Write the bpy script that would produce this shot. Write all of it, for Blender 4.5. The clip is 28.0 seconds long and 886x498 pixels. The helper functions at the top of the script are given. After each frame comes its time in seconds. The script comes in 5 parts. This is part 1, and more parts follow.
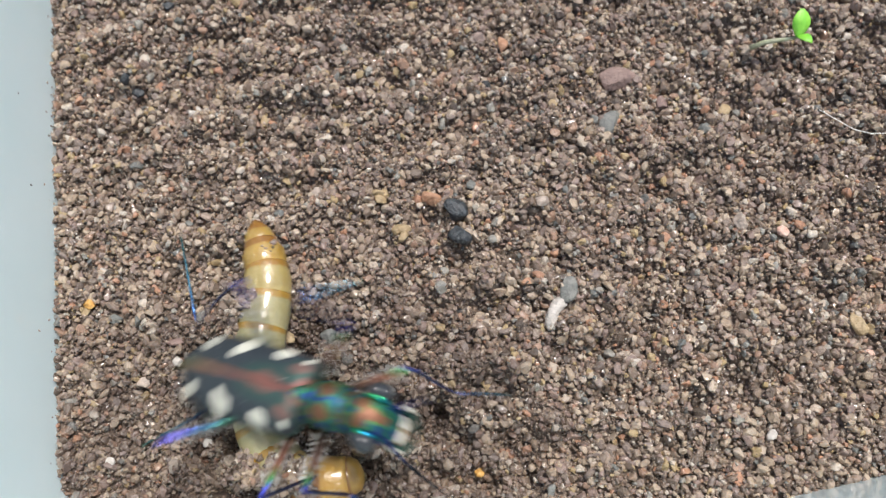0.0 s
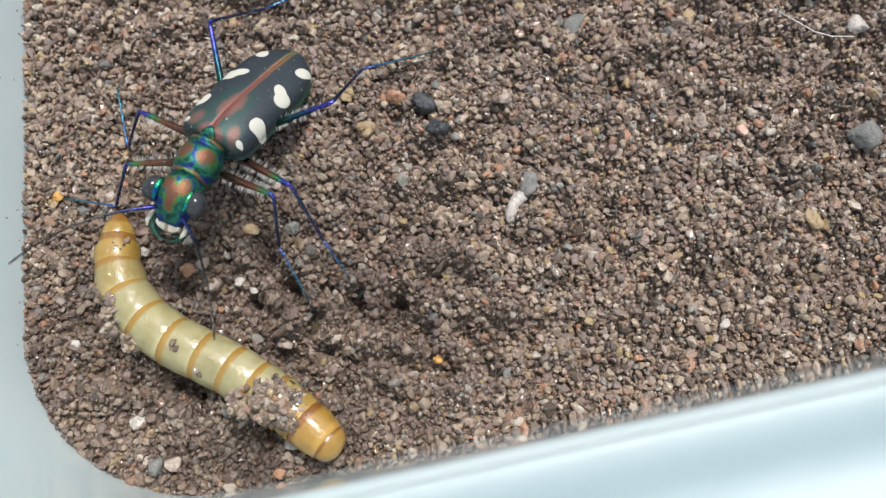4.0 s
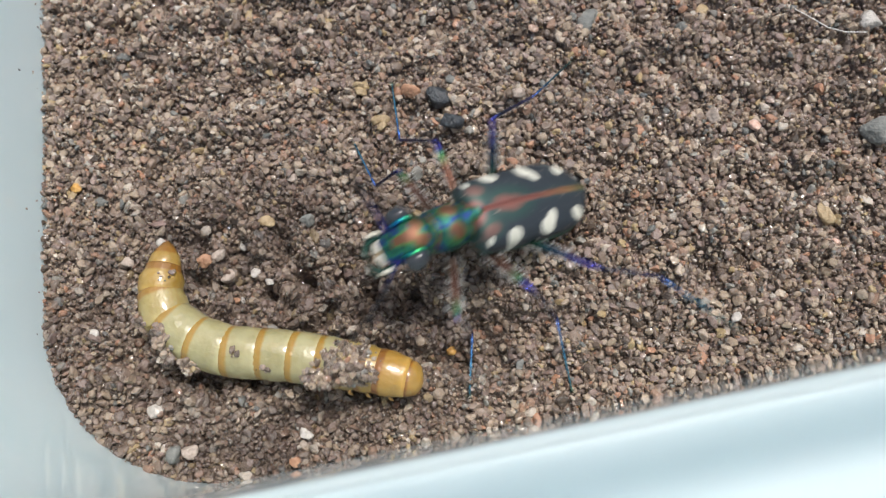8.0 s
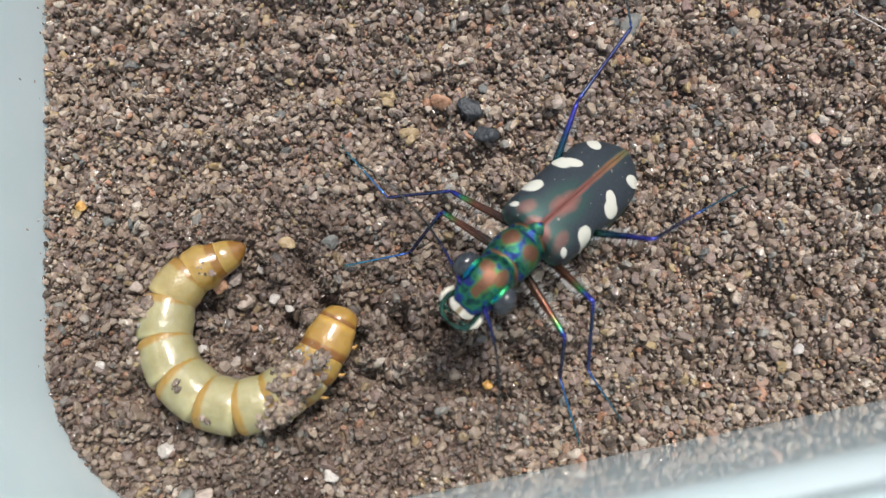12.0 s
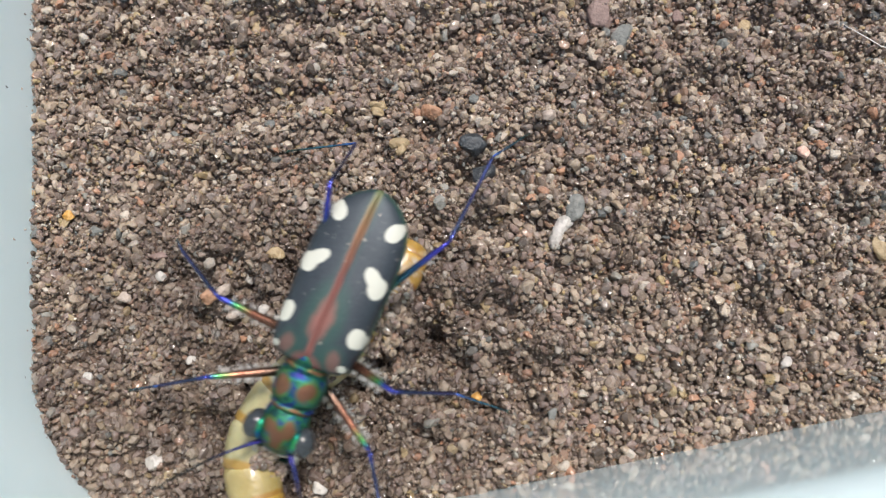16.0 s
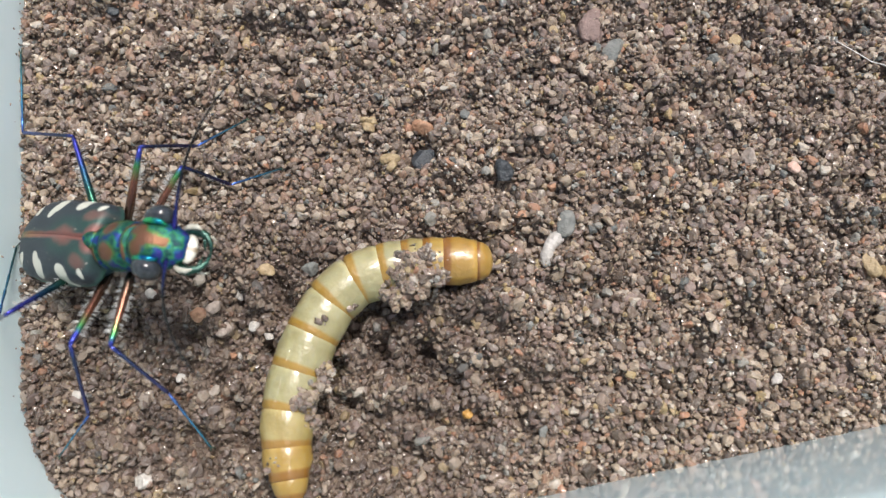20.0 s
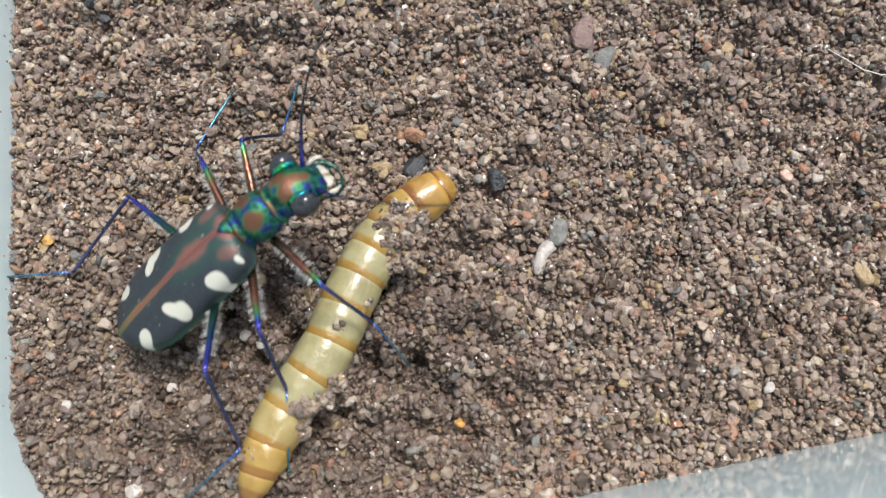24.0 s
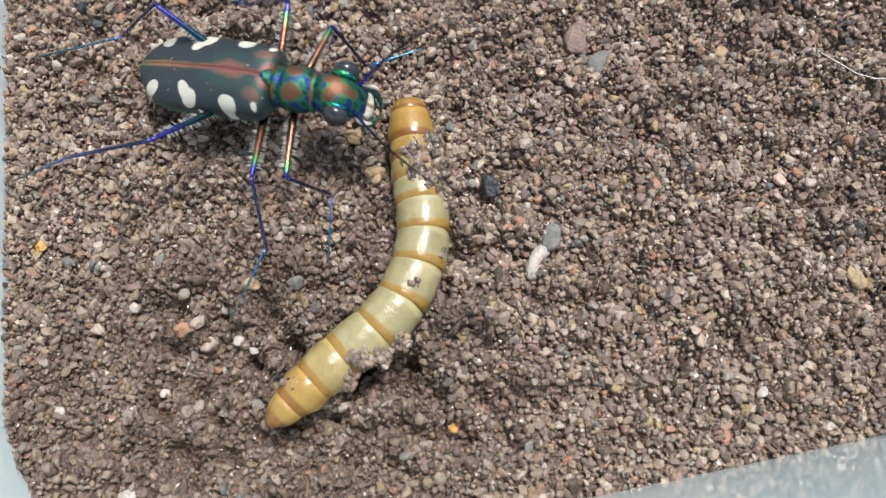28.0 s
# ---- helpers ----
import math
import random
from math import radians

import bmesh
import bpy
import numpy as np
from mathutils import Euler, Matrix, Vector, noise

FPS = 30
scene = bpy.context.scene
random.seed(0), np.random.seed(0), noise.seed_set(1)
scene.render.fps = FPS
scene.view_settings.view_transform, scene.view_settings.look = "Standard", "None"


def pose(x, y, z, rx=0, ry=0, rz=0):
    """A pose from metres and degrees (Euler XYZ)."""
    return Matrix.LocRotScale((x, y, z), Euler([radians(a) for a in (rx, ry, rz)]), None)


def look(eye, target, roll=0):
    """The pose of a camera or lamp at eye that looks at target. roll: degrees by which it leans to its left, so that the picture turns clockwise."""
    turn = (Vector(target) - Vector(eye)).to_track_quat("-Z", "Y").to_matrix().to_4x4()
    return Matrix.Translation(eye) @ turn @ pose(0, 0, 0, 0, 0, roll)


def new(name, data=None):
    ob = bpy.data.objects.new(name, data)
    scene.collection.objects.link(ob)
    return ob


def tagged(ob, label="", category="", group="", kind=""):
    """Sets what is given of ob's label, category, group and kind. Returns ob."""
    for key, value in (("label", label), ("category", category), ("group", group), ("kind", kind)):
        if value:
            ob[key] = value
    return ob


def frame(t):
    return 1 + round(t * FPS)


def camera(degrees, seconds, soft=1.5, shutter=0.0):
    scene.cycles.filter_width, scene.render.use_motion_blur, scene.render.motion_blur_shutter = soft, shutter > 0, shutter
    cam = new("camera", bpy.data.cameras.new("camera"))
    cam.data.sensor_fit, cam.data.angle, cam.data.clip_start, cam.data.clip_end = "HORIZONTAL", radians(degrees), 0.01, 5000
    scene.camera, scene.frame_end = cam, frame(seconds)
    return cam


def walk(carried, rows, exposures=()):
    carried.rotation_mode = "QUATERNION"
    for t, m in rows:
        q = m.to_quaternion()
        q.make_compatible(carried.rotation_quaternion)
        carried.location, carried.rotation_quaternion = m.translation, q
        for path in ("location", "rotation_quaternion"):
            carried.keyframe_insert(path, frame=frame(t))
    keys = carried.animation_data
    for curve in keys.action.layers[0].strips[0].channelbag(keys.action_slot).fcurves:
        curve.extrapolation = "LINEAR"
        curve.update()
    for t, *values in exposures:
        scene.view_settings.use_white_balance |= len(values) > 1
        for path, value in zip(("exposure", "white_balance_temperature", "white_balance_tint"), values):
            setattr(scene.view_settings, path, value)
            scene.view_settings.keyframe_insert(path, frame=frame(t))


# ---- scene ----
MM = 0.001  # everything is modelled in millimetres and scaled to metres

# ---- camera and path ----
cam = camera(60, 28.0, soft=1.3, shutter=0.5)
PATH = [
    (0, pose(-0.00002, -0.00343, 0.04912, 17.202, 1.274, -0.050)),
    (0.5, pose(-0.00026, -0.00393, 0.04913, 17.238, 1.313, 0.135)),
    (1, pose(-0.00022, -0.00509, 0.04908, 17.257, 1.247, 0.013)),
    (1.5, pose(-0.00022, -0.00571, 0.04907, 16.333, 1.432, 0.084)),
    (2, pose(0.00050, -0.00580, 0.04832, 16.536, 1.321, 0.058)),
    (2.5, pose(0.00046, -0.00738, 0.04768, 16.271, 1.192, 0.108)),
    (3, pose(0.00132, -0.00900, 0.04738, 16.442, 1.238, 0.210)),
    (3.5, pose(0.00271, -0.00983, 0.04802, 16.368, 0.964, 0.232)),
    (4, pose(0.00255, -0.00936, 0.04807, 16.074, 1.208, 0.434)),
    (4.5, pose(0.00206, -0.00966, 0.04782, 16.457, 0.818, 0.448)),
    (6.5, pose(0.00231, -0.00874, 0.04816, 16.057, 1.628, 0.870)),
    (7, pose(0.00226, -0.00904, 0.04828, 15.965, 1.696, 0.902)),
    (7.5, pose(0.00208, -0.00955, 0.04841, 15.901, 1.597, 0.874)),
    (8, pose(0.00201, -0.00971, 0.04848, 15.779, 1.518, 0.826)),
    (8.5, pose(0.00203, -0.00944, 0.04853, 15.521, 1.504, 0.824)),
    (9, pose(0.00111, -0.00925, 0.04837, 15.289, 0.558, 0.477)),
    (9.5, pose(0.00159, -0.00934, 0.04847, 15.373, 1.087, 0.595)),
    (10, pose(0.00120, -0.00922, 0.04843, 15.444, 0.703, 0.469)),
    (10.5, pose(0.00128, -0.00889, 0.04828, 15.515, 0.739, 0.498)),
    (11, pose(0.00106, -0.00925, 0.04849, 15.663, 1.295, 0.673)),
    (11.5, pose(0.00088, -0.00683, 0.04658, 15.677, 1.323, 0.711)),
    (12, pose(-0.00006, -0.00731, 0.04519, 15.861, 1.685, 0.949)),
    (12.5, pose(-0.00019, -0.00785, 0.04493, 15.429, 1.206, 1.151)),
    (13, pose(0.00042, -0.00783, 0.04487, 16.156, 0.890, 1.121)),
    (13.5, pose(0.00037, -0.00778, 0.04491, 16.431, 1.126, 1.196)),
    (15.5, pose(-0.00007, -0.00674, 0.04524, 15.884, 0.897, 0.954)),
    (16, pose(0.00004, -0.00638, 0.04538, 15.541, 1.029, 0.996)),
    (16.5, pose(-0.00014, -0.00605, 0.04537, 15.376, 0.801, 0.993)),
    (17, pose(-0.00011, -0.00615, 0.04537, 15.618, 0.723, 1.002)),
    (17.5, pose(0.00005, -0.00599, 0.04540, 15.545, 0.700, 0.907)),
    (18, pose(0.00000, -0.00597, 0.04540, 15.616, 0.693, 0.944)),
    (18.5, pose(0.00006, -0.00564, 0.04554, 15.431, 0.742, 0.896)),
    (19, pose(0.00002, -0.00554, 0.04553, 15.458, 0.709, 0.929)),
    (19.5, pose(0.00020, -0.00535, 0.04552, 15.450, 0.779, 0.929)),
    (20, pose(0.00032, -0.00536, 0.04556, 15.517, 0.732, 0.829)),
    (20.5, pose(0.00033, -0.00541, 0.04552, 15.581, 0.761, 0.873)),
    (21, pose(0.00036, -0.00531, 0.04553, 15.715, 0.649, 0.813)),
    (21.5, pose(0.00021, -0.00512, 0.04562, 15.426, 0.487, 0.731)),
    (23.5, pose(0.00046, -0.00515, 0.04553, 15.684, 0.528, 0.775)),
    (24, pose(0.00057, -0.00496, 0.04555, 15.682, 0.474, 0.742)),
    (24.5, pose(0.00040, -0.00483, 0.04551, 15.573, 0.374, 0.722)),
    (25, pose(0.00080, -0.00466, 0.04563, 15.666, 0.502, 0.640)),
    (25.5, pose(0.00084, -0.00462, 0.04570, 15.728, 0.542, 0.651)),
    (26, pose(0.00066, -0.00451, 0.04560, 15.677, 0.353, 0.595)),
    (26.5, pose(0.00077, -0.00471, 0.04562, 15.861, 0.447, 0.620)),
    (27, pose(0.00078, -0.00471, 0.04556, 15.825, 0.423, 0.653)),
    (27.5, pose(0.00081, -0.00468, 0.04552, 15.700, 0.382, 0.616)),
    (28, pose(0.00096, -0.00459, 0.04564, 15.598, 0.487, 0.601)),
]
EXPOSURES = [(0, 0.40), (1.5, 0.32), (4, 0.28), (7, 0.24), (11, 0.23), (12.5, 0.32), (17, 0.36), (20, 0.38), (28, 0.41)]
walk(cam, PATH, EXPOSURES)
cam.data.dof.use_dof = True
cam.data.dof.focus_distance = 0.0485
cam.data.dof.aperture_fstop = 46.0

# ---- light: bright overcast daylight from above ----
world = bpy.data.worlds.new("sky")
scene.world = world
world.use_nodes = True
wn = world.node_tree.nodes
sky = wn.new("ShaderNodeTexSky")
sky.sky_type = "NISHITA"
sky.sun_disc = False
sky.sun_elevation = radians(67)
sky.sun_rotation = radians(32)
sky.air_density, sky.dust_density = 1.0, 3.0
world.node_tree.links.new(sky.outputs["Color"], wn["Background"].inputs["Color"])
wn["Background"].inputs["Strength"].default_value = 0.125
sun_data = bpy.data.lights.new("sun", "SUN")
sun_data.energy, sun_data.angle, sun_data.color = 3.3, radians(14), (1.0, 0.965, 0.925)
sun = new("sun", sun_data)
sun.matrix_world = look((0.08, 0.13, 0.36), (0, 0, 0))


# ---- node helpers ----
def shader(name, rough=0.5, metal=0.0):
    m = bpy.data.materials.new(name)
    m.use_nodes = True
    b = m.node_tree.nodes["Principled BSDF"]
    b.inputs["Roughness"].default_value = rough
    b.inputs["Metallic"].default_value = metal
    return m, m.node_tree, b


def node(tree, kind, **values):
    n = tree.nodes.new("ShaderNode" + kind)
    for key, value in values.items():
        n.inputs[key.replace("_", " ")].default_value = value
    return n


def calc(tree, op, a, b=None, clamp=False):
    n = tree.nodes.new("ShaderNodeMath")
    n.operation, n.use_clamp = op, clamp
    for slot, v in zip(n.inputs, (a, b)):
        if isinstance(v, (int, float)):
            slot.default_value = v
        elif v is not None:
            tree.links.new(v, slot)
    return n.outputs[0]


def ramp(tree, value, stops, constant=False):
    n = tree.nodes.new("ShaderNodeValToRGB")
    r = n.color_ramp
    if constant:
        r.interpolation = "CONSTANT"
    while len(r.elements) < len(stops):
        r.elements.new(0.5)
    for e, (at, c) in zip(r.elements, stops):
        e.position, e.color = at, (*c, 1)
    tree.links.new(value, n.inputs[0])
    return n.outputs[0]


def blend(tree, fac, a, b):
    n = tree.nodes.new("ShaderNodeMix")
    n.data_type = "RGBA"
    for slot, v in ((n.inputs[0], fac), (n.inputs[6], a), (n.inputs[7], b)):
        if isinstance(v, (int, float)):
            slot.default_value = v
        elif isinstance(v, tuple):
            slot.default_value = (*v, 1)
        else:
            tree.links.new(v, slot)
    return n.outputs[2]


def local(tree):
    """Own coordinates of the object, in millimetres: x, y, z."""
    c = tree.nodes.new("ShaderNodeTexCoord")
    s = tree.nodes.new("ShaderNodeVectorMath")
    s.operation = "SCALE"
    s.inputs[3].default_value = 1000
    tree.links.new(c.outputs["Object"], s.inputs[0])
    d = tree.nodes.new("ShaderNodeSeparateXYZ")
    tree.links.new(s.outputs[0], d.inputs[0])
    return s.outputs[0], d.outputs[0], d.outputs[1], d.outputs[2]


def grain(tree, vec, scale, detail=3.0):
    n = node(tree, "TexNoise", Scale=scale, Detail=detail)
    tree.links.new(vec, n.inputs["Vector"])
    return n.outputs[0]


def bumped(tree, bsdf, height, strength, distance):
    n = node(tree, "Bump", Strength=strength, Distance=distance)
    tree.links.new(height, n.inputs["Height"])
    tree.links.new(n.outputs[0], bsdf.inputs["Normal"])


def oval(tree, x, y, cx, cy, a, b, turn=0.0, hard=6.0):
    """1 inside an ellipse with a soft edge."""
    c, s = math.cos(radians(turn)), math.sin(radians(turn))
    dx, dy = calc(tree, "SUBTRACT", x, cx), calc(tree, "SUBTRACT", y, cy)
    u = calc(tree, "ADD", calc(tree, "MULTIPLY", dx, c / a), calc(tree, "MULTIPLY", dy, s / a))
    v = calc(tree, "ADD", calc(tree, "MULTIPLY", dx, -s / b), calc(tree, "MULTIPLY", dy, c / b))
    r = calc(tree, "ADD", calc(tree, "MULTIPLY", u, u), calc(tree, "MULTIPLY", v, v))
    return calc(tree, "MULTIPLY", calc(tree, "SUBTRACT", 1.0, r), hard, True)


# ---- materials ----
def sand_material(name, bright=1.0, damp_shading=0.84):
    m, t, b = shader(name, 0.42)
    g = t.nodes.new("ShaderNodeNewGeometry")
    v, x, y, z = local(t)
    c = ramp(t, g.outputs["Random Per Island"], [
        (0.0, (0.08, 0.06, 0.045)), (0.06, (0.16, 0.12, 0.092)), (0.15, (0.25, 0.186, 0.143)), (0.28, (0.34, 0.257, 0.198)),
        (0.41, (0.285, 0.204, 0.172)), (0.52, (0.43, 0.333, 0.24)), (0.62, (0.25, 0.197, 0.168)), (0.69, (0.50, 0.40, 0.295)),
        (0.77, (0.37, 0.23, 0.156)), (0.83, (0.55, 0.455, 0.36)), (0.885, (0.47, 0.352, 0.178)), (0.912, (0.145, 0.162, 0.155)),
        (0.932, (0.62, 0.55, 0.46)), (0.962, (0.48, 0.25, 0.148)), (0.978, (0.345, 0.34, 0.30))], True)
    # mineral mottling inside each grain
    c = blend(t, calc(t, "MULTIPLY", grain(t, v, 5.0), 0.34), c, (0.205, 0.155, 0.122))
    c = blend(t, calc(t, "MULTIPLY", calc(t, "SUBTRACT", grain(t, v, 9.0, 2), 0.57), 2.2, True), c, (0.11, 0.082, 0.066))
    c = blend(t, calc(t, "MULTIPLY", calc(t, "SUBTRACT", grain(t, v, 13.0, 2), 0.6), 2.2, True), c, (0.60, 0.50, 0.40))
    # damp, dug-over sand, with the shade near the box corner painted into the colour
    damp_shade = calc(t, "MULTIPLY", calc(t, "ADD", oval(t, x, y, -11.5, -2.5, 19.5, 14.5, 14, 1.8), calc(t, "SUBTRACT", calc(t, "MULTIPLY", grain(t, v, 0.28, 3), 3.0), 1.85)), 0.8, True)
    damp_shade = calc(t, "MULTIPLY", damp_shade, oval(t, x, y, -11.5, -2.5, 23.5, 18.0, 14, 2.0))
    c = blend(t, calc(t, "MULTIPLY", damp_shade, damp_shading), c, (0.083, 0.058, 0.048))
    hsv = node(t, "HueSaturation", Value=bright, Saturation=1.0)
    t.links.new(c, hsv.inputs["Color"])
    t.links.new(hsv.outputs[0], b.inputs["Base Color"])
    t.links.new(calc(t, "ADD", calc(t, "MULTIPLY", g.outputs["Random Per Island"], 0.4), 0.16), b.inputs["Roughness"])
    b.inputs["Subsurface Weight"].default_value = 0.26
    b.inputs["Subsurface Radius"].default_value = (0.0004, 0.0003, 0.0002)
    b.inputs["Coat Weight"].default_value = 0.25
    b.inputs["Coat Roughness"].default_value = 0.07
    bumped(t, b, grain(t, v, 11.0), 0.8, 0.00009)
    return m


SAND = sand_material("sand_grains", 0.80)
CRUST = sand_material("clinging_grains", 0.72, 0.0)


def soil_material():
    m, t, b = shader("damp_sand_bed", 0.8)
    v, *_ = local(t)
    t.links.new(ramp(t, grain(t, v, 3.5, 6), [(0.3, (0.10, 0.074, 0.057)), (0.7, (0.22, 0.165, 0.128))]), b.inputs["Base Color"])
    bumped(t, b, grain(t, v, 4.0, 6), 1.0, 0.0003)
    return m


SOIL = soil_material()


def stone_material(name, dark, light, rough=0.5):
    m, t, b = shader(name, rough)
    v, *_ = local(t)
    c = ramp(t, grain(t, v, 1.6, 6), [(0.3, dark), (0.7, light)])
    t.links.new(c, b.inputs["Base Color"])
    bumped(t, b, grain(t, v, 4.0, 6), 0.9, 0.0002)
    return m


STONES = {
    "black": stone_material("black_stone", (0.0156, 0.0187, 0.0218), (0.0468, 0.053, 0.0585), 0.45),
    "slate": stone_material("slate_stone", (0.10, 0.108, 0.10), (0.21, 0.208, 0.19), 0.65),
    "white": stone_material("white_quartz", (0.36, 0.335, 0.30), (0.53, 0.49, 0.45), 0.3),
    "tan": stone_material("tan_stone", (0.273, 0.195, 0.101), (0.406, 0.312, 0.187), 0.5),
    "rust": stone_material("rusty_stone", (0.281, 0.14, 0.078), (0.429, 0.25, 0.156), 0.5),
    "brown": stone_material("red_brown_stone", (0.156, 0.101, 0.0858), (0.257, 0.179, 0.156), 0.6),
    "beige": stone_material("beige_stone", (0.281, 0.226, 0.187), (0.429, 0.359, 0.304), 0.5),
    "pink": stone_material("pink_quartz", (0.484, 0.281, 0.211), (0.663, 0.484, 0.406), 0.3),
    "orange": stone_material("orange_quartz", (0.429, 0.211, 0.0468), (0.585, 0.351, 0.109), 0.3),
}


def plastic_material(name, gloss_rough, see_through):
    """Milky polypropylene: lets light through, with a glossy skin that mirrors at grazing angles."""
    m, t, b = shader(name, 0.3)
    v, *_ = local(t)
    c = ramp(t, grain(t, v, 0.15, 3), [(0.3, (0.82, 0.95, 0.945)), (0.7, (0.87, 0.975, 0.97))])
    white = t.nodes.new("ShaderNodeBsdfDiffuse")
    tr = t.nodes.new("ShaderNodeBsdfTranslucent")
    gloss = t.nodes.new("ShaderNodeBsdfAnisotropic")
    gloss.inputs["Roughness"].default_value = gloss_rough
    gloss.inputs["Color"].default_value = (1, 1, 1, 1)
    bump = node(t, "Bump", Strength=0.025, Distance=0.0002)
    t.links.new(grain(t, v, 0.7, 2), bump.inputs["Height"])
    t.links.new(bump.outputs[0], gloss.inputs["Normal"])
    fres = node(t, "Fresnel", IOR=1.5)
    milk, skin = t.nodes.new("ShaderNodeMixShader"), t.nodes.new("ShaderNodeMixShader")
    milk.inputs[0].default_value = see_through
    t.links.new(c, white.inputs[0])
    t.links.new(c, tr.inputs[0])
    t.links.new(white.outputs[0], milk.inputs[1])
    t.links.new(tr.outputs[0], milk.inputs[2])
    t.links.new(fres.outputs[0], skin.inputs[0])
    t.links.new(milk.outputs[0], skin.inputs[1])
    t.links.new(gloss.outputs[0], skin.inputs[2])
    t.links.new(skin.outputs[0], t.nodes["Material Output"].inputs[0])
    t.nodes.remove(b)
    return m


PLASTIC = plastic_material("milky_plastic", 0.035, 0.41)
RIM_PLASTIC = plastic_material("worn_milky_plastic", 0.5, 0.63)


def table_material():
    m, t, b = shader("pale_table", 0.45)
    v, *_ = local(t)
    t.links.new(ramp(t, grain(t, v, 0.05, 5), [(0.3, (0.70, 0.71, 0.70)), (0.7, (0.78, 0.78, 0.77))]), b.inputs["Base Color"])
    return m


TABLE = table_material()


def elytra_material():
    m, t, b = shader("blue_black_wing_case", 0.5, 0.35)
    v, x, y, z = local(t)
    n = calc(t, "SUBTRACT", grain(t, v, 0.8, 4), 0.5)
    wob, edge = calc(t, "MULTIPLY", n, 0.6), calc(t, "MULTIPLY", n, 0.3)
    ay, xx = calc(t, "ADD", calc(t, "ABSOLUTE", y), wob), calc(t, "ADD", x, wob)
    sy, sx = calc(t, "ADD", calc(t, "ABSOLUTE", y), edge), calc(t, "ADD", x, edge)
    base = ramp(t, grain(t, v, 9.0, 4), [(0.3, (0.022, 0.03, 0.038)), (0.7, (0.037, 0.047, 0.057))])
    # copper along the seam, spreading a third of the way back, and copper shoulders, each in a green halo
    flat = calc(t, "ABSOLUTE", y)
    seam = calc(t, "MULTIPLY", calc(t, "SUBTRACT", 1.0, calc(t, "MULTIPLY", calc(t, "ADD", flat, calc(t, "MULTIPLY", n, 0.2)), 3.9), True), 1.8, True)
    wide = oval(t, xx, ay, -0.8, 0.0, 1.5, 0.62, 0, 1.0)
    shoulder = oval(t, xx, ay, 1.05, 1.3, 0.72, 0.5, 20, 1.3)
    front = oval(t, xx, ay, 1.6, 0.2, 0.6, 0.7, 0, 0.9)
    red = calc(t, "MAXIMUM", calc(t, "MAXIMUM", seam, wide), calc(t, "MAXIMUM", calc(t, "MULTIPLY", shoulder, 0.55), front))
    rim = calc(t, "MULTIPLY", calc(t, "SUBTRACT", 0.2, z), 2.0, True)
    halo = calc(t, "MAXIMUM", oval(t, xx, ay, -0.8, 0.0, 2.6, 1.35, 0, 1.0), oval(t, xx, ay, 1.1, 1.0, 1.2, 1.1, 0, 1.0))
    glow = calc(t, "MULTIPLY", calc(t, "SUBTRACT", 1.0, calc(t, "MULTIPLY", flat, 1.9), True), 0.5, True)
    c = blend(t, calc(t, "MULTIPLY", calc(t, "MAXIMUM", halo, glow), 0.6), base, (0.02, 0.085, 0.06))
    c = blend(t, calc(t, "MULTIPLY", rim, 0.55), c, (0.03, 0.15, 0.09))
    tone = ramp(t, calc(t, "MULTIPLY", calc(t, "ADD", x, 8.0), 0.1), [(0.0, (0.12, 0.15, 0.06)), (0.22, (0.30, 0.15, 0.07)), (0.5, (0.28, 0.10, 0.08)), (1.0, (0.26, 0.085, 0.07))])
    c = blend(t, calc(t, "MULTIPLY", red, 0.82), c, tone)
    dark = calc(t, "SUBTRACT", 1.0, calc(t, "MULTIPLY", flat, 22.0), True)
    c = blend(t, calc(t, "MULTIPLY", dark, 0.2), c, (0.06, 0.025, 0.025))
    spots = None
    for cx, cy, a, bb, turn in ((1.3, 1.86, 0.19, 0.22, 0), (-0.42, 1.97, 0.6, 0.46, 10), (-3.2, 1.9, 0.58, 0.5, 0), (-3.56, 1.58, 0.74, 0.39, 48), (-6.19, 1.6, 0.62, 0.44, -22)):
        o = oval(t, sx, sy, cx, cy, a, bb, turn)
        spots = o if spots is None else calc(t, "MAXIMUM", spots, o)
    c = blend(t, spots, c, (0.48, 0.478, 0.41))
    dust = calc(t, "MULTIPLY", calc(t, "SUBTRACT", grain(t, v, 4.5, 1), 0.735), 30.0, True)
    c = blend(t, calc(t, "MULTIPLY", dust, 0.7), c, (0.42, 0.36, 0.3))
    t.links.new(c, b.inputs["Base Color"])
    t.links.new(calc(t, "MULTIPLY", calc(t, "SUBTRACT", 1.0, spots), 0.4), b.inputs["Metallic"])
    bumped(t, b, grain(t, v, 11.0, 2), 0.3, 0.00008)
    return m


def iridescent(name, scale, stops, rough=0.28, metal=0.85):
    m, t, b = shader(name, rough, metal)
    v, x, y, z = local(t)
    n = calc(t, "ADD", calc(t, "MULTIPLY", grain(t, v, scale, 2), 0.75), calc(t, "MULTIPLY", calc(t, "ABSOLUTE", y), 0.14))
    t.links.new(ramp(t, n, stops), b.inputs["Base Color"])
    bumped(t, b, grain(t, v, 9.0, 3), 0.45, 0.00006)
    return m


